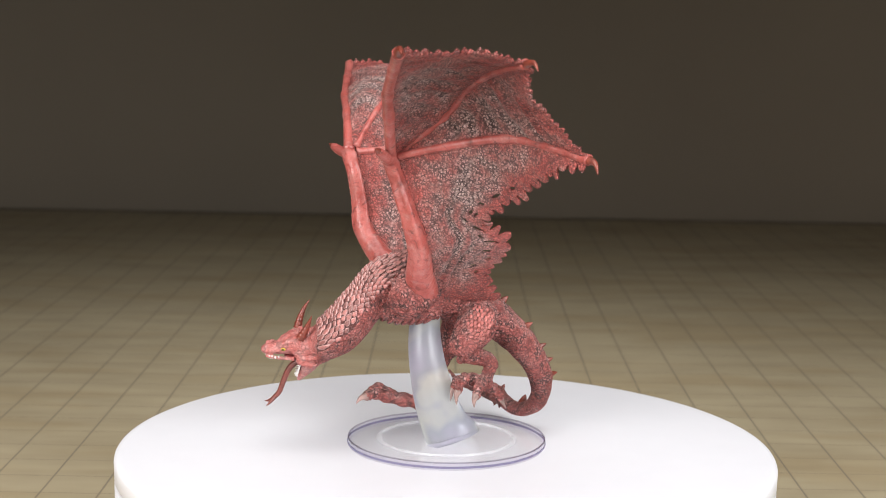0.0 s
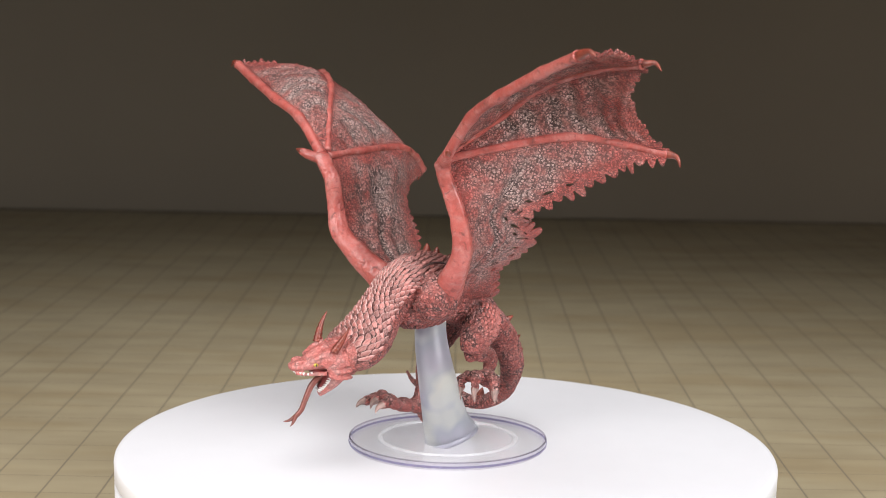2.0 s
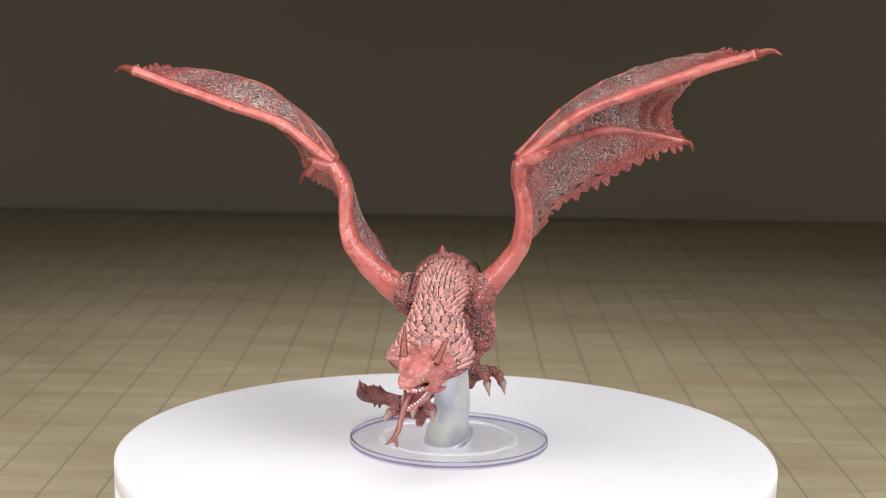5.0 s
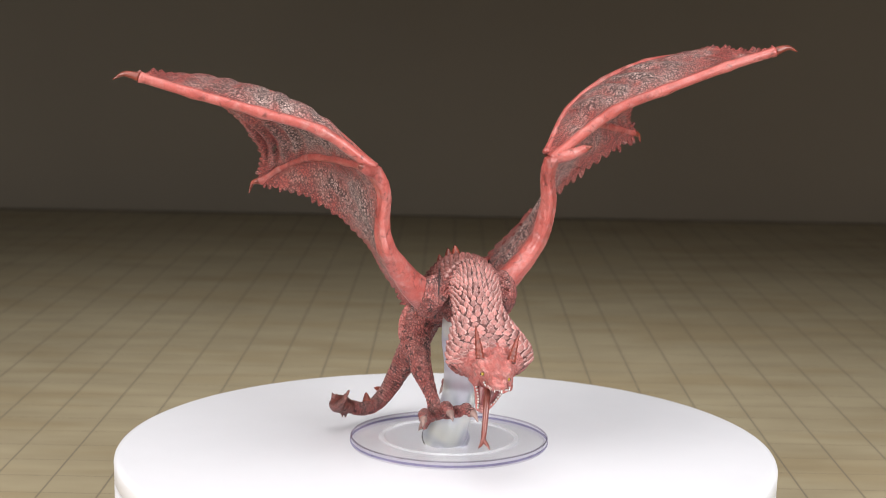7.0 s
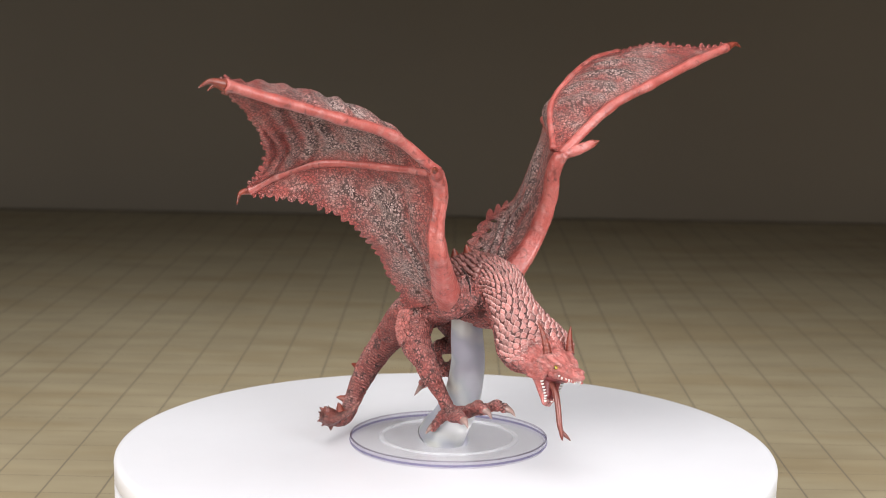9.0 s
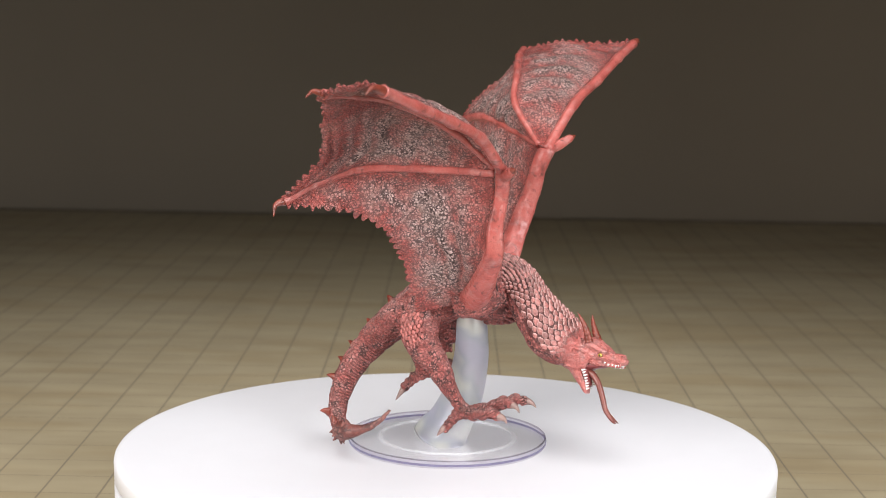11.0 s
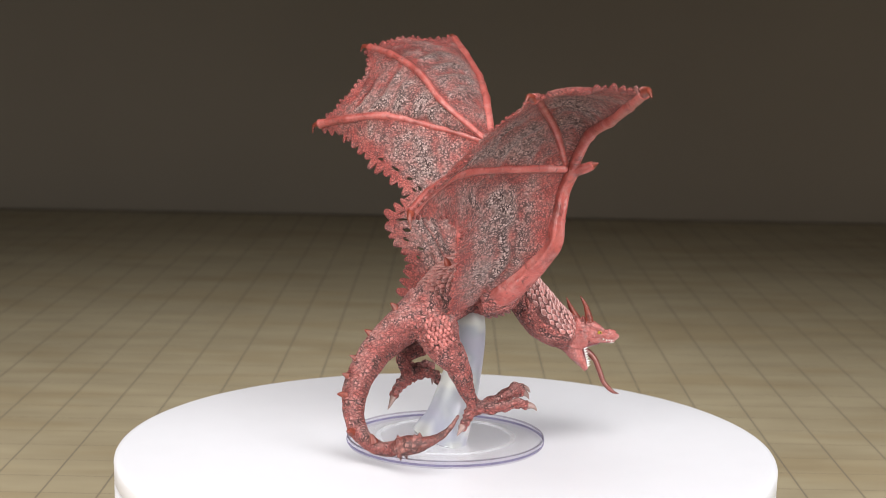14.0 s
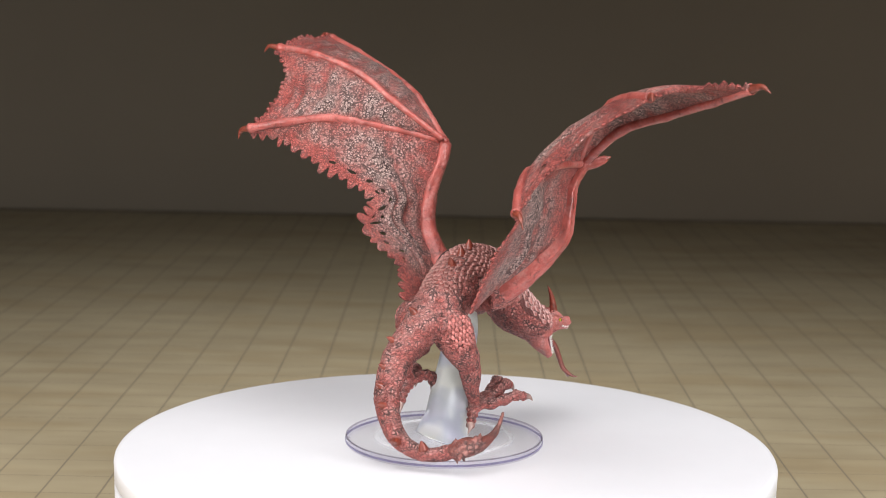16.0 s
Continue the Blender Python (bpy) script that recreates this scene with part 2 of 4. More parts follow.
# ---- mesh helpers ----
def finish(name, bm, mat, parent=None, smooth=True):
    me = bpy.data.meshes.new(name)
    bm.normal_update()
    bm.to_mesh(me)
    bm.free()
    for poly in me.polygons:
        poly.use_smooth = smooth
    me.materials.append(mat)
    ob = new(name, me)
    ob.parent = parent
    return ob


def part(name, bm, mat, parent, label="", smooth=True):
    return tagged(finish(name, bm, mat, parent, smooth), label)


def box(bm, lo, hi, bevel=0.0):
    mid = [(a + b) / 2 for a, b in zip(lo, hi)]
    m = Matrix.Translation(mid) @ Matrix.Diagonal((*[b - a for a, b in zip(lo, hi)], 1))
    made = bmesh.ops.create_cube(bm, size=1, matrix=m)["verts"]
    if bevel:
        edges = list({e for v in made for e in v.link_edges})
        bmesh.ops.bevel(bm, geom=edges, offset=bevel, segments=3, profile=0.5, affect="EDGES")
    return bm


def lathe(bm, profile, n=96, centre=(0, 0)):
    """A solid of revolution about z; profile of (radius, z), closed at radius 0 or as a loop."""
    rings = []
    for r, z in profile:
        if r <= 1e-7:
            rings.append([bm.verts.new((centre[0], centre[1], z))])
        else:
            rings.append([bm.verts.new((centre[0] + r * math.cos(math.tau * k / n), centre[1] + r * math.sin(math.tau * k / n), z)) for k in range(n)])
    for a, b in zip(rings, rings[1:]):
        for k in range(n):
            q = (k + 1) % n
            if len(a) == 1:
                bm.faces.new((a[0], b[k], b[q]))
            elif len(b) == 1:
                bm.faces.new((a[k], b[0], a[q]))
            else:
                bm.faces.new((a[k], b[k], b[q], a[q]))
    bmesh.ops.recalc_face_normals(bm, faces=bm.faces)
    return bm


def curve_at(points, s):
    """Catmull-Rom through the points (any dimension); s from 0 to 1."""
    n = len(points) - 1
    x = min(max(s, 0.0), 1.0) * n
    i = min(int(x), n - 1)
    f = x - i
    p = [np.array(points[min(max(j, 0), n)], float) for j in (i - 1, i, i + 1, i + 2)]
    if i == 0:
        p[0] = 2 * p[1] - p[2]
    if i == n - 1:
        p[3] = 2 * p[2] - p[1]
    return 0.5 * (2 * p[1] + (p[2] - p[0]) * f + (2 * p[0] - 5 * p[1] + 4 * p[2] - p[3]) * f * f + (3 * p[1] - p[0] - 3 * p[2] + p[3]) * f ** 3)


def tube(bm, stations, side=(0, 1, 0), rings=40, n=20, wobble=0.0):
    """A swept limb. stations: (x, y, z, half width along side, half height), in millimetres."""
    rows = []
    for k in range(rings + 1):
        s = k / rings
        c = curve_at(stations, s)
        d = curve_at(stations, min(1, s + 0.01))[:3] - curve_at(stations, max(0, s - 0.01))[:3]
        d = d / np.linalg.norm(d)
        a = np.array(side, float)
        a = a - d * (a @ d)
        a /= np.linalg.norm(a)
        b = np.cross(d, a)
        ring = []
        for q in range(n):
            w = math.tau * q / n
            grow = 1 + wobble * noise.noise(Vector(c[:3]) * 0.3 + Vector((math.cos(w), math.sin(w), 0)))
            ring.append(bm.verts.new((c[:3] + (a * math.cos(w) * c[3] + b * math.sin(w) * c[4]) * grow) * 0.001))
        rows.append(ring)
    for r0, r1 in zip(rows, rows[1:]):
        for q in range(n):
            e = (q + 1) % n
            bm.faces.new((r0[q], r0[e], r1[e], r1[q]))
    bm.faces.new(rows[0][::-1])
    bm.faces.new(rows[-1])
    return bm


def remeshed(name, bm, voxel, mat, parent, smooth=6, label="", shape=None):
    """The tubes in bm melted into one skin."""
    bmesh.ops.recalc_face_normals(bm, faces=bm.faces)
    raw = finish("raw", bm, mat)
    r = raw.modifiers.new("remesh", "REMESH")
    r.mode, r.voxel_size = "VOXEL", voxel
    s = raw.modifiers.new("smooth", "SMOOTH")
    s.iterations, s.factor = smooth, 0.5
    me = bpy.data.meshes.new_from_object(raw.evaluated_get(bpy.context.evaluated_depsgraph_get()))
    bpy.data.objects.remove(raw)
    me.name = name
    if shape:
        shape(me)
    for poly in me.polygons:
        poly.use_smooth = True
    if not me.materials:
        me.materials.append(mat)
    ob = new(name, me)
    ob.parent = parent
    return tagged(ob, label)


# ---- the room ----
def room():
    for name, lo, hi, mat in (
        ("wall_north", (-2.4, 1.06, -0.9), (2.4, 1.16, 1.6), WALL), ("wall_south", (-2.4, -2.1, -0.9), (2.4, -2.0, 1.6), WALL),
        ("wall_west", (-2.5, -2.1, -0.9), (-2.4, 1.16, 1.6), WALL), ("wall_east", (2.4, -2.1, -0.9), (2.5, 1.16, 1.6), WALL),
        ("ceiling", (-2.5, -2.1, 1.6), (2.5, 1.16, 1.7), CEILING), ("floor", (-2.5, -2.1, -1.0), (2.5, 1.16, -0.9), WOOD)):
        label = "plain brown-grey painted wall in dim light" if "wall" in name else ""
        tagged(finish(name, box(bmesh.new(), lo, hi), mat, None, False), label, name.split("_")[0], "", "structure")
    table = tagged(new("table"), "dark wooden table under a printed mat", "table")
    part("tabletop", box(bmesh.new(), (-1.3, -1.0, TABLE_Z - 0.032), (1.3, 1.03, TABLE_Z - 0.002), 0.003), WOOD, table)
    for x in (-1.2, 1.2):
        for y in (-0.9, 0.93):
            part("leg", box(bmesh.new(), (x - 0.035, y - 0.035, -0.9), (x + 0.035, y + 0.035, TABLE_Z - 0.031), 0.004), WOOD, table)
    tagged(finish("gaming_mat", box(bmesh.new(), (-1.25, -0.98, TABLE_Z - 0.002), (1.25, 1.0, TABLE_Z), 0.0008), MAT, None, False),
           "pale wood-print vinyl mat with a dark inch grid", "mat")


room()


# ---- the turntable ----
def turntable():
    thing = tagged(new("turntable"), "round glossy white plastic display turntable", "turntable")
    thing.location = (0, -0.002, TABLE_Z)
    h = -TABLE_Z
    body = [(0, 0.0), (0.118, 0.0), (0.1235, 0.002), (0.1268, 0.006), (0.1270, h - 0.0100), (0.1264, h - 0.0094), (0, h - 0.0094)]
    part("body", lathe(bmesh.new(), body, 160), WHITE, thing)
    top = [(0, -0.0088), (0.1262, -0.0088), (0.1270, -0.0082), (0.1272, -0.0020), (0.1270, -0.0012), (0.1265, -0.0005), (0.1257, -0.0001), (0.1245, 0.0), (0.06, 0.0), (0, 0.0)]
    plate = part("top_plate", lathe(bmesh.new(), top, 200), WHITE, thing, "flat white rotating disc")
    plate.location = (0, 0, h)
    gap = [(0, h - 0.0096), (0.1255, h - 0.0096), (0.1255, h - 0.0086), (0, h - 0.0086)]
    part("gap_ring", lathe(bmesh.new(), gap, 120), BLACK, thing)
    return thing, plate


TURNTABLE, PLATE = turntable()

# ---- the dragon figurine, in millimetres about the turntable's axis, facing -x ----
DRAGON = tagged(new("dragon_figurine"), "painted pink-red winged dragon figurine on a clear stand", "figurine")
ELBOW = {"L": (-21.5, -36, 114), "R": (-41, 30, 111.5)}
ARM = {"L": [(-21.5, -36, 114), (-19, -34.5, 107), (-15, -35.5, 96), (-11, -32.5, 82), (-10.5, -24, 70), (-10, -16, 62)],
       "R": [(-41, 30, 111.5), (-38, 26, 102), (-36, 26.5, 91), (-34, 24, 80), (-23, 14.5, 66), (-15, 7, 60)]}
F1 = {"L": [(-21.5, -36, 114), (-21.7, -57.7, 131.4), (-21.4, -76.9, 139.8), (-18.8, -100.4, 148.6), (-16.6, -119, 154.5)],
      "R": [(-41, 30, 111.5), (-42.7, 48.6, 124.6), (-45, 70.2, 131.2), (-45.6, 93.4, 137.6), (-46, 111.8, 143)]}
F2 = {"L": [(-19, -34, 116), (-2, -44, 130.8), (5.8, -58.2, 141.6), (15.6, -76.5, 148.6), (23.5, -94, 151)],
      "R": [(-38, 31, 113), (-31, 47, 126), (-22, 67, 136), (-17, 84, 139.5), (-13, 98, 140)]}
F3 = {"L": [(-19, -36, 115.5), (0.4, -46, 120.5), (19.5, -55.5, 124), (34.7, -67, 122), (46, -77.6, 119)],
      "R": [(-38, 31, 111), (-19, 40, 111.8), (3, 53, 111.5), (16, 65, 106), (23, 73, 100)]}
TIP1 = {"L": [(-16.6, -119, 154.5), (-16, -124, 156), (-15.4, -127.8, 154.5)], "R": [(-46, 111.8, 143), (-46, 117, 144), (-46, 121, 142)]}
TIP2 = {"L": [(23.5, -94, 151), (26, -97.5, 151.5), (27.2, -99.7, 149)], "R": [(-13, 98, 140), (-11, 101, 141), (-9.5, 103, 139)]}
TIP3 = {"L": [(46, -77.6, 119), (48, -80.5, 118), (48.7, -81.7, 114.6)], "R": [(23, 73, 100), (24, 76.5, 99), (23.7, 78, 95)]}
THUMB = {"L": [(-21, -36, 114), (-23.5, -43, 116), (-25.8, -48.5, 118.5)], "R": [(-40.5, 29.5, 110.5), (-44, 32, 111), (-48, 35, 113)]}
EDGE12 = {"L": [(-16.6, -117, 154.5), (-4, -108, 155), (10, -100, 154.5), (23, -93.5, 151)],
          "R": [(-46, 109, 143), (-34, 105, 144), (-22, 101, 143), (-13, 97, 140)]}
EDGE23 = {"L": [(23, -93, 151), (26.5, -81, 140), (36, -74, 129), (45, -76, 119.5)],
          "R": [(-13, 97, 140), (-1.8, 82, 128), (9, 72, 115), (22, 72, 101)]}
TRAIL = {"L": [(45, -76, 118), (36, -69, 115), (27, -54, 106), (13.5, -35, 93), (23.4, -27.4, 83), (16, -14, 71), (15.4, -3.3, 57)],
         "R": [(22, 72, 100), (9, 54.6, 96.8), (2.4, 42.5, 90), (1.6, 31.5, 79), (2.6, 23.6, 65), (0.5, 16.5, 55)]}
HOLES = {"L": ((0.86, 0.385, 0.035, 0.014), (0.80, 0.43, 0.055, 0.009), (0.74, 0.475, 0.035, 0.014), (0.90, 0.475, 0.035, 0.012), (0.66, 0.525, 0.035, 0.014),
               (0.84, 0.56, 0.110, 0.018), (0.95, 0.605, 0.025, 0.012), (0.82, 0.645, 0.110, 0.009), (0.76, 0.70, 0.06, 0.013), (0.88, 0.745, 0.045, 0.012),
               (0.74, 0.79, 0.05, 0.012), (0.88, 0.83, 0.04, 0.012), (0.92, 0.335, 0.035, 0.010), (0.70, 0.615, 0.030, 0.012)),
         "R": ((0.90, 0.42, 0.020, 0.010), (0.62, 0.88, 0.05, 0.010))}


def bone(bm, path, r0, r1, rings=30, n=10, knots=0):
    """A tapered bone with swollen knuckles."""
    fine = [curve_at(path, i / 24) for i in range(25)]
    rows = []
    for i, p in enumerate(fine):
        s = i / 24
        r = r0 + (r1 - r0) * s
        if knots:
            r *= 1 + 0.18 * max(0.0, math.cos(math.tau * s * knots)) ** 8
        rows.append((*p, r, r))
    tube(bm, rows, (0.3, 0.2, 1), rings, n)


def panel(bm, side0, side1, inner, outer, nu, nv, fringe, pitch, seed, holes=(), folds=(0, 0, 0), bulge=0.0, span=30.0, dark_root=False, blunt=3.0, curl=0.0):
    """A Coons patch between four curves, folded and cracked, with fringes along its outer edge, in millimetres."""
    grey, wash = bm.verts.layers.float["grey"], bm.verts.layers.float["wash"]
    rng = random.Random(seed)
    c00, c01, c10, c11 = (curve_at(inner, 0), curve_at(inner, 1), curve_at(outer, 0), curve_at(outer, 1))
    us, vs = np.linspace(0, 1, nu + 1), np.linspace(0, 1, nv + 1)
    a0, a1 = np.array([curve_at(side0, x) for x in us]), np.array([curve_at(side1, x) for x in us])
    b0, b1 = np.array([curve_at(inner, x) for x in vs]), np.array([curve_at(outer, x) for x in vs])
    pull = b0 - b1
    pull /= np.linalg.norm(pull, axis=1)[:, None] + 1e-9
    b1 = b1 + pull * (1.05 * fringe * np.clip(10 * np.minimum(vs, 1 - vs), 0, 1))[:, None]
    u, v = us[None, :, None], vs[:, None, None]
    pts = (1 - v) * a0[None] + v * a1[None] + (1 - u) * b0[:, None] + u * b1[:, None]
    pts = pts - ((1 - u) * (1 - v) * c00 + (1 - u) * v * c01 + u * (1 - v) * c10 + u * v * c11)
    n = np.cross(np.gradient(pts, axis=1), np.gradient(pts, axis=0))
    n /= np.linalg.norm(n, axis=2, keepdims=True) + 1e-9
    along = np.gradient(b1, axis=0)
    steps = np.linalg.norm(along, axis=1)
    out = np.cross(along / steps[:, None], n[:, -1])
    out *= np.sign(np.sum(out * (pts[:, -1] - pts[:, -6]), axis=1))[:, None]
    u, v = u[..., 0], v[..., 0]
    fu, fv, amp = folds
    tent = np.sin(np.pi * v) * np.clip(u * 3, 0, 1)
    stir = np.array([[noise.noise(Vector(q) * 0.09) for q in row] for row in pts])
    crease = np.sin(math.tau * (fu * u + fv * v) + 1.3 * np.sin(7 * v + 3 * u) + 2.4 * stir) * np.clip(tent * 1.6, 0, 1) * np.clip(0.75 + 1.2 * np.roll(stir, nu // 3, 1), 0.1, 1)
    if dark_root:
        crease *= np.clip((0.72 - u) * 4, 0, 1)
    lift = amp * crease + bulge * tent * np.sin(np.pi * u) ** 0.7 + 0.5 * stir
    pts += n * lift[..., None]
    grid = []
    for j in range(nv + 1):
        row = []
        for i in range(nu + 1):
            vert = bm.verts.new(pts[j, i] * 0.001)
            d = min(vs[j], 1 - vs[j], 0.55 * (1.04 - us[i]), 0.6 * us[i] + 0.03)
            vert[grey] = min(1, max(0, (d - 0.03) * 5.0)) * (0.72 + 0.38 * crease[j, i])
            near = min(vs[j], 1 - vs[j], us[i] if dark_root else 1.0) * span
            vert[wash] = max(0.4 * max(0.0, -crease[j, i] - 0.4) * min(1.0, 3 - 3 * us[i]), 0.6 * max(0.0, 1 - abs(near - 1.9) / 0.8))
            row.append(vert)
        grid.append(row)
    for j in range(nv):
        for i in range(nu):
            if any(((us[i] - h[0]) / h[2]) ** 2 + ((vs[j] - h[1]) / h[3]) ** 2 < 1 for h in holes):
                continue
            bm.faces.new((grid[j][i], grid[j][i + 1], grid[j + 1][i + 1], grid[j + 1][i]))
    # fringes: fingers of uneven length square to the edge
    arc = np.cumsum(steps)
    reach, edges, at = np.full(nv + 1, 0.3 * fringe), [], 1.0
    while at < arc[-1] - 1.0:
        w = pitch * rng.uniform(0.65, 1.3)
        edges.append((at, w, fringe * rng.uniform(0.45, 1.25)))
        at += w
    for x, w, long in edges:
        for j in range(nv + 1):
            f = (arc[j] - x) / (w * 0.84)
            if 0 < f < 1:
                reach[j] = 0.3 * fringe + 0.85 * long * (1 - abs(2 * f - 1) ** blunt)
    rows = 6
    strip = []
    for j in range(nv + 1):
        line = [grid[j][nu]]
        for k in range(1, rows + 1):
            f = reach[j] * k / rows
            p = pts[j, nu] + out[j] * f + n[j, nu] * curl * f * (k / rows)
            vert = bm.verts.new(p * 0.001)
            vert[grey] = 0.0
            vert[wash] = 0.0
            line.append(vert)
        strip.append(line)
    for j in range(nv):
        if reach[j] > 0.15 and reach[j + 1] > 0.15:
            for k in range(rows):
                bm.faces.new((strip[j][k], strip[j][k + 1], strip[j + 1][k + 1], strip[j + 1][k]))
    bmesh.ops.delete(bm, geom=[x for x in bm.verts if not x.link_faces], context="VERTS")


def wing(s):
    bm = bmesh.new()
    bm.verts.layers.float.new("grey")
    bm.verts.layers.float.new("wash")
    e = [ELBOW[s], ELBOW[s]]
    left = s == "L"
    panel(bm, F1[s], F2[s], e, EDGE12[s], 150, 190, 2.4, 2.9, 1, (), (8, 0, 0.75), 1.6 if left else -3.0, curl=0.5 if left else -0.5)
    panel(bm, F2[s], F3[s], e, EDGE23[s], 150, 190, 2.0, 2.7, 2, () if left else ((0.86, 0.72, 0.026, 0.035),), (8, 0, 0.7), curl=0.4 if left else -0.4)
    panel(bm, F3[s], [ARM[s][-1], TRAIL[s][-1]], ARM[s], TRAIL[s], 130, 420, 4.0 if left else 2.4, 4.2 if left else 3.2, 3, [(a, b, c * 1.15, d * 0.9) for a, b, c, d in HOLES[s]], (5, 0.7, 0.8), 0.0, 55.0, True, 2.2)
    bmesh.ops.remove_doubles(bm, verts=bm.verts, dist=2e-6)
    w = part("wing", bm, MEMBRANE, DRAGON, "ragged membrane wing with grey drybrushed creases")
    thick = w.modifiers.new("thickness", "SOLIDIFY")
    thick.thickness, thick.offset = 0.0010, 0.0
    bm = bmesh.new()
    radii = ((3.0, 3.0), (2.6, 2.6), (2.9, 3.0), (3.5, 3.8), (4.5, 5.1), (5.9, 6.9)) if s == "L" else ((2.8, 2.8), (2.4, 2.5), (2.6, 2.7), (3.4, 3.8), (4.9, 5.6), (6.3, 7.3))
    tube(bm, [(*p, a, b) for p, (a, b) in zip(ARM[s], radii)], (0, 1, 0.3), 50, 18)
    # sinews along the front and the outer side of the arm
    out = -1 if left else 1
    for dx, dy, r in ((-0.86, 0.15 * out, 1.3), (0.2, 0.9 * out, 1.0), (0.75, -0.5 * out, 1.0)):
        bone(bm, [(p[0] + dx * a, p[1] + dy * a, p[2]) for p, (a, b) in zip(ARM[s], radii)], r, r * 1.5, 40, 8)
    bone(bm, THUMB[s], 2.7, 1.7, 14, 12)
    remeshed("wing_arm", bm, 0.0006, BONE, w, 5, "smooth muscled wing arm", roughen(0.22, 0.45))
    for path, r0, r1 in ((F1, 2.0, 1.8), (F2, 1.25, 1.6), (F3, 1.45, 1.8)):
        bm = bmesh.new()
        bone(bm, path[s], r0, r1, 72, 12, 4)
        part("finger_bone", bm, BONE, w)
    for path, r in ((TIP1, 1.75), (TIP2, 1.45), (TIP3, 1.6)):
        bm = bmesh.new()
        bone(bm, path[s], r, 0.2, 14)
        part("claw", bm, HORN, w, "dark red curved claw")
    bm = bmesh.new()
    a, b = Vector(THUMB[s][-2]), Vector(THUMB[s][-1])
    bone(bm, [b - (b - a) * 0.1, b + (b - a) * 0.12, b + (b - a) * 0.30], 1.35, 0.2, 8, 8)
    part("claw", bm, HORN, w, "dark red curved claw")
    return w


TAIL = [(9, 4, 54, 9, 10), (18, 8, 48.5, 7.6, 7.6), (29, 9.5, 38.5, 6.2, 6.2), (37, 15, 25, 4.9, 4.9), (36.8, 21.5, 13, 3.7, 3.7), (30, 29, 6.8, 2.9, 2.9), (23.5, 37, 8.5, 2.8, 2.8), (20, 41, 10.5, 3.2, 3.2)]
TORSO = [(-23, -7, 66, 11, 10.5), (-13, -4.5, 64, 13, 13), (-3, -0.5, 61.5, 10.5, 11.5), (6, 3.5, 55.5, 9.5, 10), (13, 6, 51, 8, 8)]
NECK = [(-14, -5.5, 65.5, 10.5, 11), (-23.5, -8, 65, 9.0, 9.5), (-32, -9, 56.8, 9.6, 8.3), (-40, -11, 47.4, 14.6, 8.6), (-46.5, -12.6, 43, 15.4, 7.6), (-51, -13, 41.8, 8.6, 5.8)]


def tail_line():
    return np.array([curve_at(TAIL, i / 240)[:3] for i in range(241)])


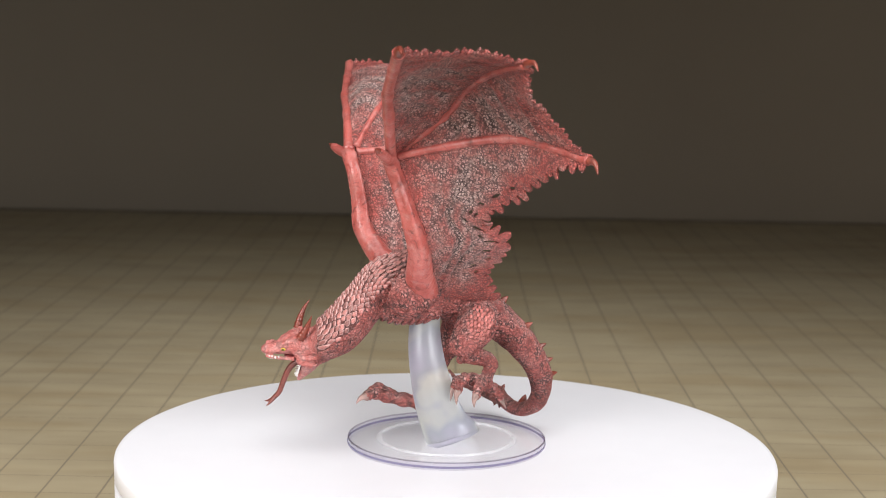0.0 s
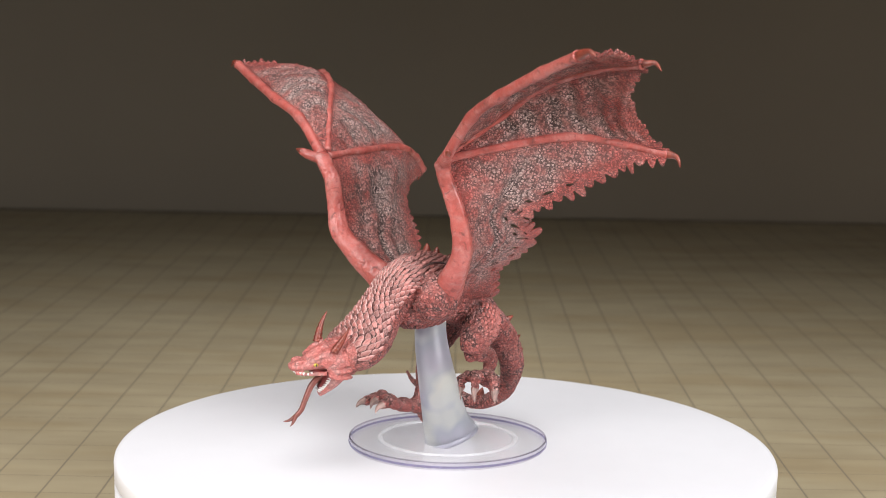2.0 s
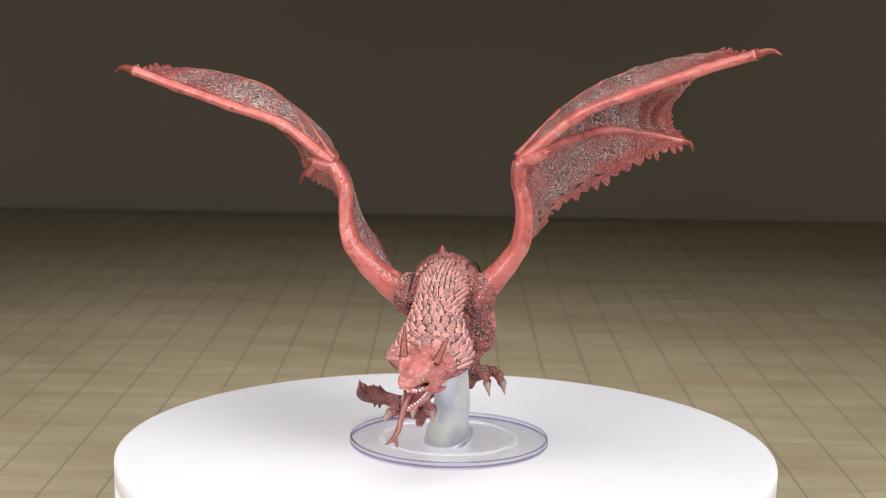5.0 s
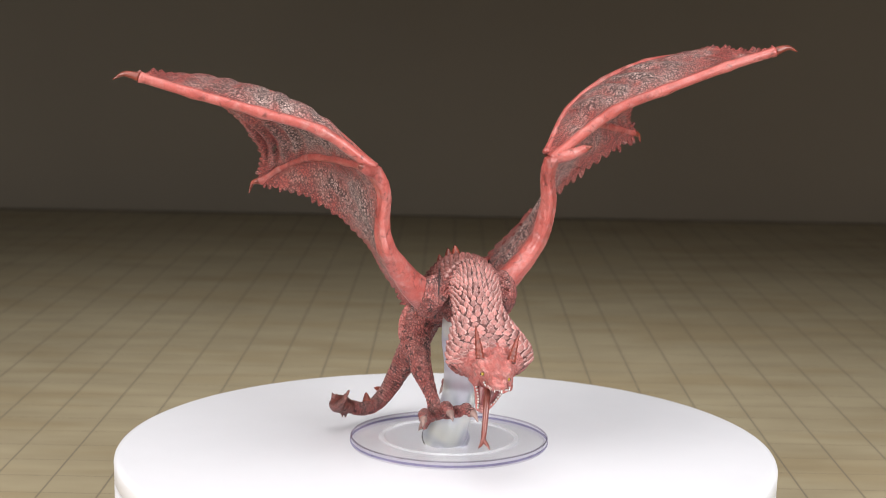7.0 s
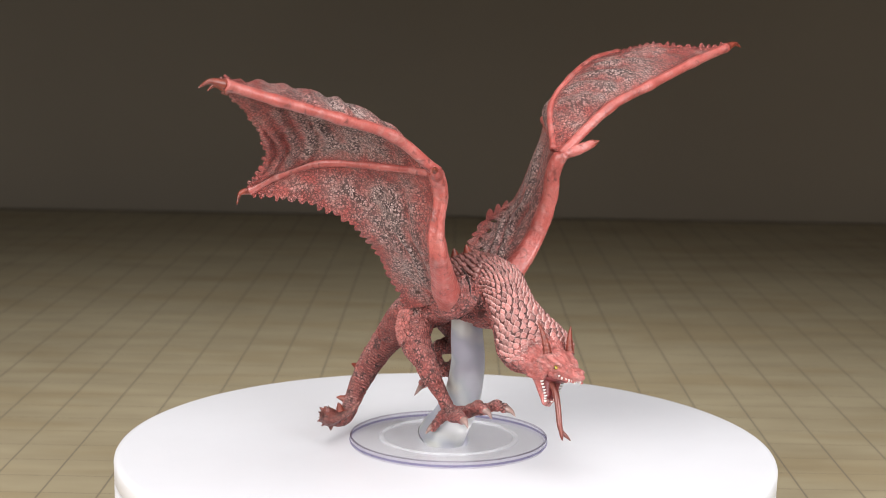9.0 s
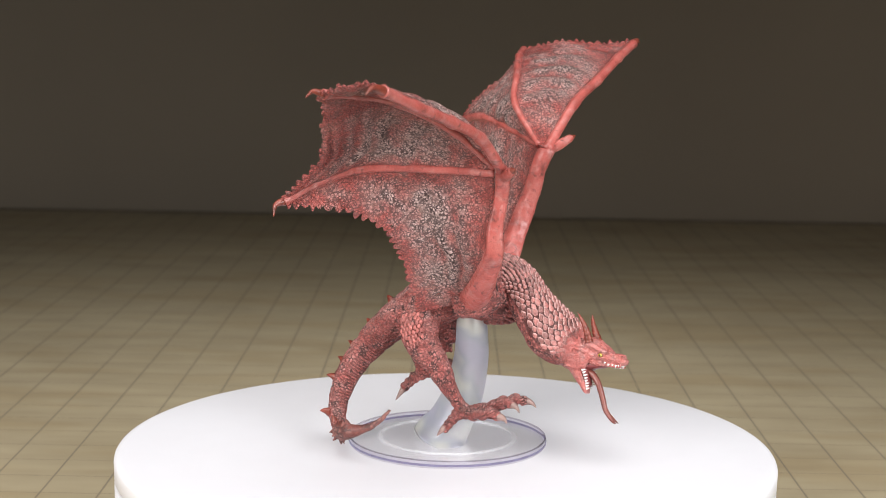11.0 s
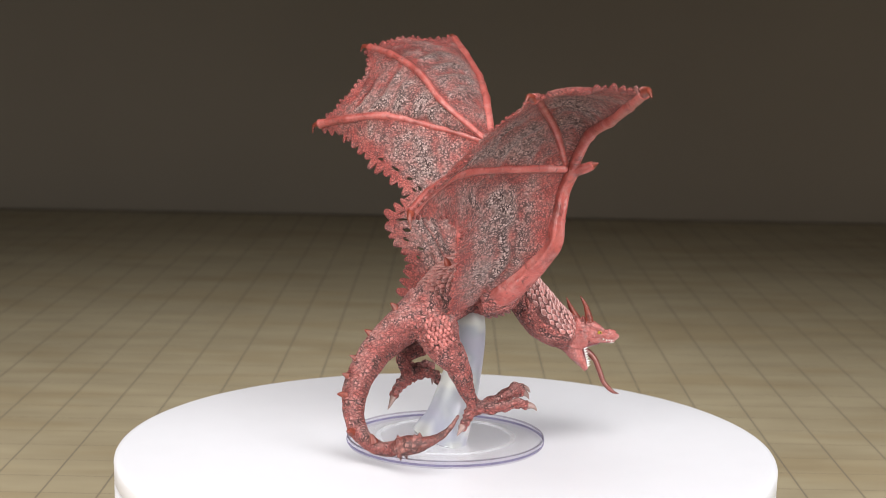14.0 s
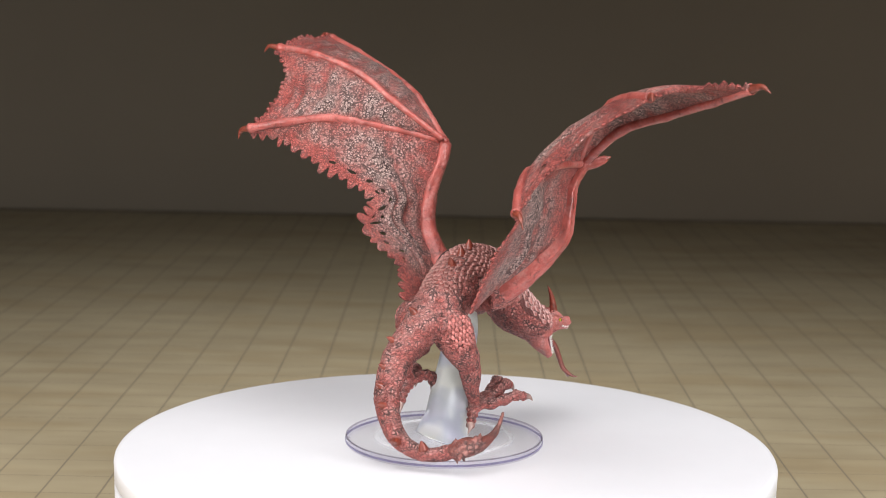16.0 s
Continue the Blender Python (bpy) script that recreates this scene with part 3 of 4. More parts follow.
def roughen(amp, wash_amp, rings=False):
    """Moves the skin along its normals: muscles, cracked cells, and rings on the tail; the cracks take the wash."""
    def shape(me):
        n = len(me.vertices)
        co, no = np.empty(n * 3), np.empty(n * 3)
        me.vertices.foreach_get("co", co)
        me.vertices.foreach_get("normal", no)
        co, no = co.reshape(-1, 3), no.reshape(-1, 3)
        line = tail_line() if rings else np.zeros((2, 3))
        lengths = np.concatenate(([0], np.cumsum(np.linalg.norm(np.diff(line, axis=0), axis=1))))
        wash, lift, girdle, ringed = np.zeros(n), np.zeros(n), np.zeros(n), np.zeros(n)
        for i in range(n):
            p = Vector(co[i]) * 1000
            q = p + 0.8 * noise.noise_vector(p * 0.35)
            size = 0.55
            if rings and p.x < -50:
                size = 0.30
            d = noise.voronoi(q * size)[0]
            c = max(0.0, 1 - (d[1] - d[0]) / 0.14)
            w = abs(noise.noise(Vector((p.x * 0.5, p.y * 0.9, p.z * 0.9)) * 0.8))
            c2 = max(0.0, 1 - w / 0.06)
            fold = max(0.0, 1 - abs(noise.noise(Vector((p.x * 0.16, p.y * 0.30, p.z * 0.22)))) / 0.10) if rings else 0.0
            h = -0.5 * fold - amp * c - 0.7 * amp * c2 + amp * 1.2 * noise.noise(p * 0.22)
            patch = min(1.0, max(0.2, 0.6 + 1.8 * noise.noise(p * 0.11)))
            wash[i] = max(c * 0.3 * patch, c2 * 0.45 * patch, fold * fold * 0.95)
            if rings and p.x < -49:
                h *= 0.35
                wash[i] *= 0.5
            elif rings and p.x < -17 and p.z > 38 and (p.x < -34 or -16.5 < p.y < 0.5) and no[i][2] - 0.5 * no[i][0] > -0.1:
                wash[i] = 0.8
            if rings:
                dist = np.linalg.norm(line - np.array(p), axis=1)
                k = int(dist.argmin())
                if k > 30 and dist[k] < 9:
                    run = line[min(k + 1, 240)] - line[k - 1]
                    girdle[i] = lengths[k] + (np.array(p) - line[k]) @ run / np.linalg.norm(run)
                    inward = float((np.array((14.0, 16.0, 26.0)) - np.array(p)) @ no[i])
                    low = 1.0 if inward > 3 else 0.3
                    ringed[i] = low * min(1.0, (k - 30) / 30)
                    wash[i] *= 0.5
            lift[i] = h
        co = co + no * (lift * 0.001)[:, None]
        me.vertices.foreach_set("co", co.ravel())
        layer = me.attributes.new("wash", "FLOAT", "POINT")
        layer.data.foreach_set("value", wash * wash_amp)
        if rings:
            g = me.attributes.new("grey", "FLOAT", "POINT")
            # Pale highlight painted into the colour of upward-facing skin; faint over the whole head.
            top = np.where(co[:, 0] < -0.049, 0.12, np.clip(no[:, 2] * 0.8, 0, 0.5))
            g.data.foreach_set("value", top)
            for key, values in (("girdle", girdle), ("ringed", ringed)):
                me.attributes.new(key, "FLOAT", "POINT").data.foreach_set("value", values)
            calm = me.attributes.new("plain", "FLOAT", "POINT")
            calm.data.foreach_set("value", np.clip((-0.047 - co[:, 0]) / 0.004, 0, 1))
        me.update()
    return shape


SHOULDER_L = [(-20, -17, 65, 5, 7.5), (-14, -19, 62, 6, 9), (-6, -14.5, 59.5, 5, 7.5)]
SHOULDER_R = [(-25, 5.5, 65, 5, 6.5), (-19, 8.5, 61.5, 6, 8), (-10, 9.5, 58.5, 5, 6.5)]
THIGH_L = [(13, 0, 55, 6, 6), (11, -7, 49, 7, 8), (6, -10.5, 41.5, 6, 6), (4.5, -10.5, 37.5, 4, 4)]
THIGH_R = [(7, 6, 55, 6, 6), (6, 11, 48, 7, 8.5), (3, 12.5, 41, 6, 7), (-2.5, 11, 34, 4.6, 5)]
HEAD_SIDE = (0, 0.98, 0.2)


def cone(bm, base, tip, r, bend=(0, 0, 0), n=10, rings=8, ribs=0):
    a, b = np.array(base, float), np.array(tip, float)
    rows = []
    for i in range(rings + 1):
        s = i / rings
        p = a + (b - a) * s + np.array(bend) * math.sin(math.pi * s)
        k = r * (1 - s) ** 0.8 + 0.06
        if ribs and i % 2:
            k *= 0.84
        rows.append((*p, k, k))
    tube(bm, rows, (0.31, 0.9, 0.2), rings * 2, n)
    return bm


def toe(bm, path):
    """A toe with ringed knuckles."""
    rows = []
    for i in range(33):
        c = curve_at(path, i / 32)
        k = 1.04 + 0.15 * math.cos(math.tau * i / 32 * 4.5)
        rows.append((*c[:3], c[3] * k, c[4] * k))
    tube(bm, rows, (0.3, 1, 0.4), 48, 12)


def body():
    bm = bmesh.new()
    tube(bm, TORSO, (0, 1, 0), 60, 24)
    tube(bm, TAIL, (0, 1, 0), 110, 22)
    tube(bm, NECK, (0, 1, 0), 50, 24)
    # skull, cheeks, lower jaw
    tube(bm, [(-49, -13, 42, 7.5, 6), (-55, -13.2, 42, 7, 5), (-60, -13, 41, 5.2, 3.8), (-65, -13.2, 39.8, 3.7, 2.4), (-68.5, -13.4, 39.3, 3.0, 1.9), (-70.8, -13.6, 39.2, 1.8, 1.1)], HEAD_SIDE, 40, 18)
    for y, z in ((-17.5, 42.6), (-8.2, 44.2)):
        tube(bm, [(-56, y + 0.2, z + 2, 2, 1.6), (-60, y, z + 0.3, 1.5, 1.2), (-64, -13 + (y + 13) * 0.7, z - 1.6, 0.9, 0.8)], HEAD_SIDE, 14, 10)
    tube(bm, [(-56, -13.2, 46, 2.4, 1.6), (-60, -13, 44.6, 2.2, 1.4), (-64, -13, 42.3, 1.6, 1.0)], HEAD_SIDE, 14, 10)
    tube(bm, [(-47.5, -12, 39.5, 7.2, 5), (-51.2, -11.8, 36.6, 6.6, 4.4), (-53.6, -10.6, 32.4, 4.8, 3.0), (-55.6, -9.2, 29.2, 3.2, 1.8), (-57, -8, 26.9, 1.7, 0.9)], HEAD_SIDE, 30, 16)
    for side in (-1, 1):
        # cheeks and the folds that run back from the eye
        y = -12.2 + 5.4 * side
        z = 1.0 * side
        tube(bm, [(-48.5, y, 40.5 + z, 2.2, 4.2), (-53, y, 38 + z, 1.8, 3.6), (-56.8, y - 0.5 * side, 36.0 + z, 1.1, 1.6)], HEAD_SIDE, 14, 10)
        for k in range(4):
            up = 42.6 - 2.4 * k
            tube(bm, [(-59.5 + 0.9 * k, -12.9 + 4.9 * side, 40.6 - 0.8 * k + z, 0.6, 0.6), (-54.5, -12.6 + (6.6 - 0.2 * k) * side, up + z, 1.0, 0.8), (-49.6 + 0.3 * k, -12.3 + 7.6 * side, up + 0.4 + z, 0.8, 0.6)], HEAD_SIDE, 12, 8)
        # nostril bump and lip
        tube(bm, [(-66, -13.3 + 2.0 * side, 41.6 + 0.4 * side, 1.0, 0.8), (-69.2, -13.5 + 1.6 * side, 40.9 + 0.3 * side, 1.2, 1.0)], HEAD_SIDE, 8, 8)
        tube(bm, [(-58, -13 + 4.6 * side, 37.4 + z, 0.9, 0.9), (-64, -13.2 + 3.6 * side, 37.3 + 0.8 * z, 0.8, 0.8), (-69, -13.4 + 1.6 * side, 37.2 + 0.4 * z, 0.7, 0.7)], HEAD_SIDE, 14, 8)
    # knobs across the brow and the back of the skull
    rng = random.Random(21)
    for row, (x, high, count) in enumerate(((-60.5, 44.6, 3), (-57.5, 46.6, 4), (-54.4, 47.6, 5), (-51.2, 48.2, 6))):
        for k in range(count):
            f = (k + 0.5) / count * 2 - 1
            y = -13 + 5.6 * f
            top = high - 2.2 * f * f + 1.1 * f
            cone(bm, (x, y, top - 2.4), (x + 2.0, y + 0.6 * f, top + rng.uniform(0.8, 2.2)), 1.35, (0, 0, 0), 8, 5)
    # left leg: thigh, shank, foot
    tube(bm, THIGH_L, (0, 1, 0), 30, 16)
    tube(bm, [(5, -10, 38, 4.0, 4.2), (11, -7, 36.5, 3.4, 3.6), (16.5, -4.5, 33.5, 2.9, 3.1), (15.5, -4.8, 28.5, 2.6, 2.6), (13.5, -6.5, 25.5, 3.6, 2.8)], (0, 1, 0), 30, 14)
    for path in (((13.5, -6, 26, 3, 2.6), (8, -5, 27.2, 2.5, 2.3), (4, -5, 26, 2.1, 2.1), (2.2, -6.8, 22.5, 1.6, 1.6)),
                 ((13.5, -7, 26, 3, 2.6), (8.5, -11, 28.4, 2.3, 2.2), (5, -14, 27.5, 2.0, 2.0), (4.2, -15.6, 23.5, 1.5, 1.5)),
                 ((13.5, -7, 26, 3, 2.6), (13, -12.5, 27.6, 2.3, 2.2), (12, -17, 26.2, 2.0, 2.0), (11, -19.3, 22.6, 1.5, 1.5)),
                 ((13.5, -5.5, 26, 3, 2.6), (18, -3.2, 22.5, 2.2, 2.2), (21.2, -0.6, 18.4, 1.7, 1.7))):
        toe(bm, path)
    # right leg
    tube(bm, THIGH_R, (0, 1, 0), 30, 16)
    tube(bm, [(-2, 11.2, 34.5, 4.5, 4.8), (-4.5, 9.5, 28.5, 4.0, 4.3), (-7, 7, 22, 2.8, 3.0), (-9.5, 5.2, 17.5, 2.6, 2.6), (-12.5, 4.4, 15.2, 3.2, 2.6)], (0, 1, 0), 30, 14)
    for path in (((-11, 4.2, 15.2, 3, 2.6), (-20, -0.5, 17.2, 2.3, 2.1), (-28, -5.5, 20.6, 2.1, 2.1), (-31.5, -8, 19.4, 1.6, 1.6)),
                 ((-11, 4.4, 15.2, 3, 2.6), (-20, 3.2, 17.5, 2.3, 2.1), (-27, 2.0, 21, 2.2, 2.2), (-30.2, 0.6, 19.4, 1.6, 1.6)),
                 ((-11, 4.8, 15.0, 3, 2.6), (-19, 8, 15.8, 2.3, 2.1), (-26.5, 10, 18, 2.1, 2.1), (-30.6, 10.6, 16.9, 1.6, 1.6)),
                 ((-9.5, 5.2, 15.6, 2.8, 2.6), (-7, 7.6, 11.4, 2.0, 2.0), (-4.4, 9.6, 7.6, 1.4, 1.4))):
        toe(bm, path)
    tube(bm, [(-28, -9, 57.5, 6, 4), (-22, -8.5, 55.5, 8.5, 5.5), (-14, -6, 54.6, 9.5, 5.2), (-5, -3, 54.4, 8, 4.6)], (0, 1, 0), 24, 16)
    # chest folds under the wing roots
    tube(bm, SHOULDER_L, (0, 1, 0), 16, 12)
    tube(bm, SHOULDER_R, (0, 1, 0), 16, 12)
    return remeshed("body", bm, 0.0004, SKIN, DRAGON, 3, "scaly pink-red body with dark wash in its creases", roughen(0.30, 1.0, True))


def scales(name, mat, label, stations, s0, s1, up, size, wide, rear, seed, flat=1.0, round_plates=False):
    """Overlapping pointed plates on a swept limb, tips to the rear; each one a part."""
    rng = random.Random(seed)
    line = [curve_at(stations, i / 80)[:3] for i in range(81)]
    steps = np.cumsum([0] + [np.linalg.norm(b - a) for a, b in zip(line, line[1:])])
    length = steps[-1]

    def place(x, w, lift):
        s = float(np.interp(x, steps, np.linspace(0, 1, 81)))
        c = curve_at(stations, s)
        d = curve_at(stations, min(1, s + 0.01))[:3] - curve_at(stations, max(0, s - 0.01))[:3]
        d /= np.linalg.norm(d)
        a = np.array((0, 1, 0)) - d * d[1]
        a /= np.linalg.norm(a)
        b = np.cross(d, a)
        return c[:3] + a * math.cos(w) * (c[3] + lift) + b * math.sin(w) * (c[4] + lift), c

    x, r = s0 * length, 0
    while x < s1 * length:
        c = place(x, 0, 0)[1]
        girth = c[3] + c[4]
        grown = size * min(1.0, 0.55 + 0.45 * girth / 21)
        if name == "neck_scale":
            grown *= 0.56 + 0.56 * min(1.0, max(0.0, x / length - 0.12) / 0.45)
        n = max(4, int(wide * girth / grown))
        for k in range(n):
            w = up + (2 * (k + 0.5 * (r % 2)) / n - 1) * wide + rng.uniform(-0.02, 0.02)
            g = grown * rng.uniform(0.88, 1.06)
            dw = g / girth
            tip = rng.uniform(0.9, 1.25)
            q = x + rng.uniform(-0.15, 0.15) * g
            rise = rng.uniform(0.7, 1.15) * flat
            if round_plates:
                ring = [(-0.46 * math.cos(math.tau * i / 8) * tip, 0.86 * math.sin(-math.tau * i / 8), 0.25) for i in range(8)]
            else:
                ring = ((-0.55, 0, -0.5), (-0.40, -0.74, -0.40), (0.10, -0.93, 0.05), (0.36 * tip, -0.54, 0.45),
                        (0.62 * tip, 0, 0.72), (0.36 * tip, 0.54, 0.45), (0.10, 0.93, 0.05), (-0.40, 0.74, -0.40))
            bm = bmesh.new()
            edge = bm.verts.layers.float.new("edge")
            top, low = [], []
            for f, y, h in ring:
                v = bm.verts.new(place(q + f * g * rear, w + y * dw, h * rise)[0] * 0.001)
                v[edge] = 1.0
                top.append(v)
                v = bm.verts.new(place(q + f * g * rear, w + y * dw, h * rise - 1.0)[0] * 0.001)
                v[edge] = 0.0
                low.append(v)
            core = []
            for f, y, h in ring:
                v = bm.verts.new(place(q + (f * 0.55 + 0.03) * g * rear, w + y * 0.55 * dw, 0.35 + 0.55 * h * rise)[0] * 0.001)
                v[edge] = 0.25
                core.append(v)
            for i in range(8):
                j = (i + 1) % 8
                bm.faces.new((top[i], top[j], core[j], core[i]))
                bm.faces.new((top[j], top[i], low[i], low[j]))
            bm.faces.new(core)
            bmesh.ops.recalc_face_normals(bm, faces=bm.faces)
            part(name, bm, mat, DRAGON, label if r == 0 and k == 0 else "")
        x += grown * 0.84
        r += 1


def head_details():
    for base, tip, bend in (((-55.5, -18.9, 44.6), (-51, -22.2, 53.9), (0.6, 0, 0.5)), ((-57.6, -7.6, 46.4), (-53, -6.1, 57.4), (-0.6, 0, 0.6))):
        part("horn", cone(bmesh.new(), base, tip, 1.75, bend, 12, 16, 1), HORN, DRAGON, "ringed red-brown horn")
    for p, side in (((-62, -17.35, 39.9), -1), ((-62, -8.25, 41.8), 1)):
        ob = bmesh.new()
        bmesh.ops.create_icosphere(ob, subdivisions=3, radius=0.0008, matrix=Matrix.Translation(Vector(p) * 0.001) @ Matrix.Diagonal((1.15, 0.8, 0.85, 1)))
        eye = part("eye", ob, EYE_M, DRAGON, "small yellow painted eye")
        ob = bmesh.new()
        bmesh.ops.create_icosphere(ob, subdivisions=2, radius=0.00042, matrix=Matrix.Translation((Vector(p) + Vector((-0.1, 0.62 * side, 0))) * 0.001) @ Matrix.Diagonal((0.7, 0.6, 1.1, 1)))
        part("pupil", ob, PUPIL, eye)
    path = [(-55.5, -10.6, 34.5), (-58.2, -10.4, 33.4), (-60.8, -9.9, 30.5), (-62.8, -9.5, 25.8), (-64.4, -9, 21.5), (-66.4, -8.5, 19.2)]
    ob = bmesh.new()
    bone(ob, path, 1.35, 0.9, 30, 10)
    cone(ob, path[-1], (-70.4, -6.4, 17.2), 0.85, (0, 0, -0.5))
    cone(ob, path[-1], (-69.3, -10.7, 16.2), 0.85, (0, -0.4, -0.2))
    part("tongue", ob, TONGUE, DRAGON, "long forked dark red tongue")
    ob = bmesh.new()
    tube(ob, [(-50, -12, 37.8, 5.2, 2.5), (-54, -11.8, 36.4, 4.8, 2.6), (-57, -12, 36.6, 4.2, 1.6), (-62, -12.8, 37.2, 3.4, 1.2)], HEAD_SIDE, 14, 12)
    tube(ob, [(-54.2, -11.6, 36.6, 4.7, 2.2), (-56.0, -10.4, 32.6, 3.3, 1.2), (-57.2, -9.0, 29.2, 1.9, 0.8)], HEAD_SIDE, 14, 12)
    part("mouth", ob, MOUTH, DRAGON, "dark open mouth")
    rng = random.Random(5)
    for k in range(14):
        a = math.radians(-78 + 156 * k / 13)
        x, y = -60.5 - 8.6 * math.cos(a * 0.86), -13.2 + 4.1 * math.sin(a) * (1.12 if abs(a) > 1 else 0.95)
        z = 36.7 + 0.2 * (y + 13.2) + (0.5 if abs(a) > 1.2 else 0.0)
        size = rng.uniform(0.5, 1.0) * (1.3 if 0.3 < abs(a) < 1.0 else 0.7)
        part("tooth", cone(bmesh.new(), (x, y, z + 1.2), (x + 0.3, y, z - size + 0.9), 0.38, (0, 0, 0), 7, 3), TOOTH, DRAGON)
    for k in range(16):
        f = (k % 8) / 7
        side = -1 if k < 8 else 1
        c = curve_at([(-56.0, -11.3, 34.8), (-57.0, -10.4, 31.2), (-57.8, -8.6, 27.8)], f)
        y = c[1] + side * (4.6 - 3.3 * f)
        size = rng.uniform(0.8, 1.4)
        part("tooth", cone(bmesh.new(), (c[0] + 0.6, y, c[2] + 0.2 * (y + 11)), (c[0] - size + 0.2, y, c[2] + 0.5 + 0.2 * (y + 11)), 0.4, (0, 0, 0), 7, 3), TOOTH, DRAGON)


def claws():
    for base, tip in (((2.8, -6.2, 23.6), (1.2, -9.5, 17.6)), ((4.4, -15, 24.6), (3.6, -17, 18)), ((11.2, -18.8, 23.8), (10.2, -20.7, 18)), ((20.6, -1.2, 19.2), (24, 2.2, 12.4)),
                      ((-30.6, -7.4, 20), (-36, -10, 16.6)), ((-29.4, 0.9, 20), (-33.6, -0.6, 16)), ((-29.8, 10.5, 17.3), (-35, 10.9, 14.3)), ((-5, 9.2, 8.6), (-2, 11.4, 4.6))):
        tip = tuple(b + (t - b) * 0.78 for b, t in zip(base, tip))
        part("claw", cone(bmesh.new(), base, tip, 1.6, (-0.4, 0, 0.7), 10, 8), CLAW, DRAGON, "pale grey painted claw")


def spikes():
    rows = (((-10.6, -1.8, 76), (-10, -1.2, 80.6)), ((-5.5, 0.5, 74), (-4.6, 1, 78.6)), ((0.6, 3, 70.5), (2.8, 4, 75)), ((5.6, 4, 64), (8, 4.4, 67.4)), ((11.4, 5.6, 58.2), (14, 6, 61.4)),
            ((20.6, 8, 54.4), (23.4, 7.8, 57.4)), ((29.8, 8.6, 44.6), (33.2, 7.8, 47)), ((35.2, 11.6, 35.6), (39, 11.8, 38)), ((38.4, 14.2, 29.6), (42, 14.6, 31.6)), ((40, 17.6, 23.6), (44.2, 19.2, 24.8)),
            ((38.6, 24, 11.4), (41, 27.6, 12.4)), ((31, 30.6, 9), (32.4, 31, 12.6)))
    for base, tip in rows:
        tip = tuple(b + (t - b) * (0.85 if base[0] < 16 else 1.0) for b, t in zip(base, tip))
        part("spike", cone(bmesh.new(), base, tip, 1.9, (0, 0, 0.3), 8, 6), HORN, DRAGON, "short dark red back spike")
    ob = bmesh.new()
    tube(ob, [(23.5, 37, 8.5, 2.6, 2.8), (20, 41, 10.5, 3.8, 4.0), (15, 43, 11.5, 3.0, 2.8), (9, 42, 13.2, 1.6, 1.7), (4, 40, 16.4, 1.1, 1.0), (0.6, 38, 20.8, 0.5, 0.4)], (0, 0, 1), 40, 14)
    rng = random.Random(8)
    for k in range(15):
        a = rng.uniform(0, math.tau)
        c = np.array(curve_at([(23, 38, 9), (20, 41, 10.5), (15, 43, 11.5)], rng.random()))
        d = np.array((math.cos(a) * 0.5, math.cos(a) * 0.4 + 0.3, math.sin(a)))
        cone(ob, c + d * 2, c + d * rng.uniform(5.2, 6.8), 1.5, (0, 0, 0), 7, 5)
    remeshed("tail_club", ob, 0.0004, CLUB, DRAGON, 2, "dark spiny club at the tail's end", roughen(0.25, 1.0))


def belly_plates():
    for k in range(9):
        c = curve_at([(-28.5, -9, 54.2), (-22, -8.5, 50.6), (-15, -7, 49.6), (-8, -5, 49.8)], k / 8)
        ob = bmesh.new()
        tube(ob, [(c[0] + 2, c[1] - 7, c[2] + 3.2, 1.2, 0.7), (c[0] + 0.4, c[1] - 4, c[2] + 0.9, 2.0, 0.9), (c[0] - 0.4, c[1], c[2], 2.3, 1.1), (c[0] + 0.4, c[1] + 4, c[2] + 0.9, 2.0, 0.9), (c[0] + 2, c[1] + 7, c[2] + 3.2, 1.2, 0.7)], (1, 0, 0.7), 20, 10)
        part("belly_plate", ob, SKIN, DRAGON)


def joint_seams():
    """Dark gaps where the wing pieces plug into the body."""
    for cx, cy, cz, r, lean in ((-12.6, -15.2, 64.2, 9.7, 0.08), (-16.2, 5.6, 62.4, 9.0, -0.08)):
        ob = bmesh.new()
        ring = []
        for k in range(49):
            a = math.tau * k / 48
            ring.append((cx + r * math.cos(a), cy + lean * r * math.sin(a), cz + r * 1.05 * math.sin(a), 0.3, 0.3))
        tube(ob, ring, (0, 1, 0), 72, 8)
        part("joint_seam", ob, GAP, DRAGON, "dark gap between wing piece and body")


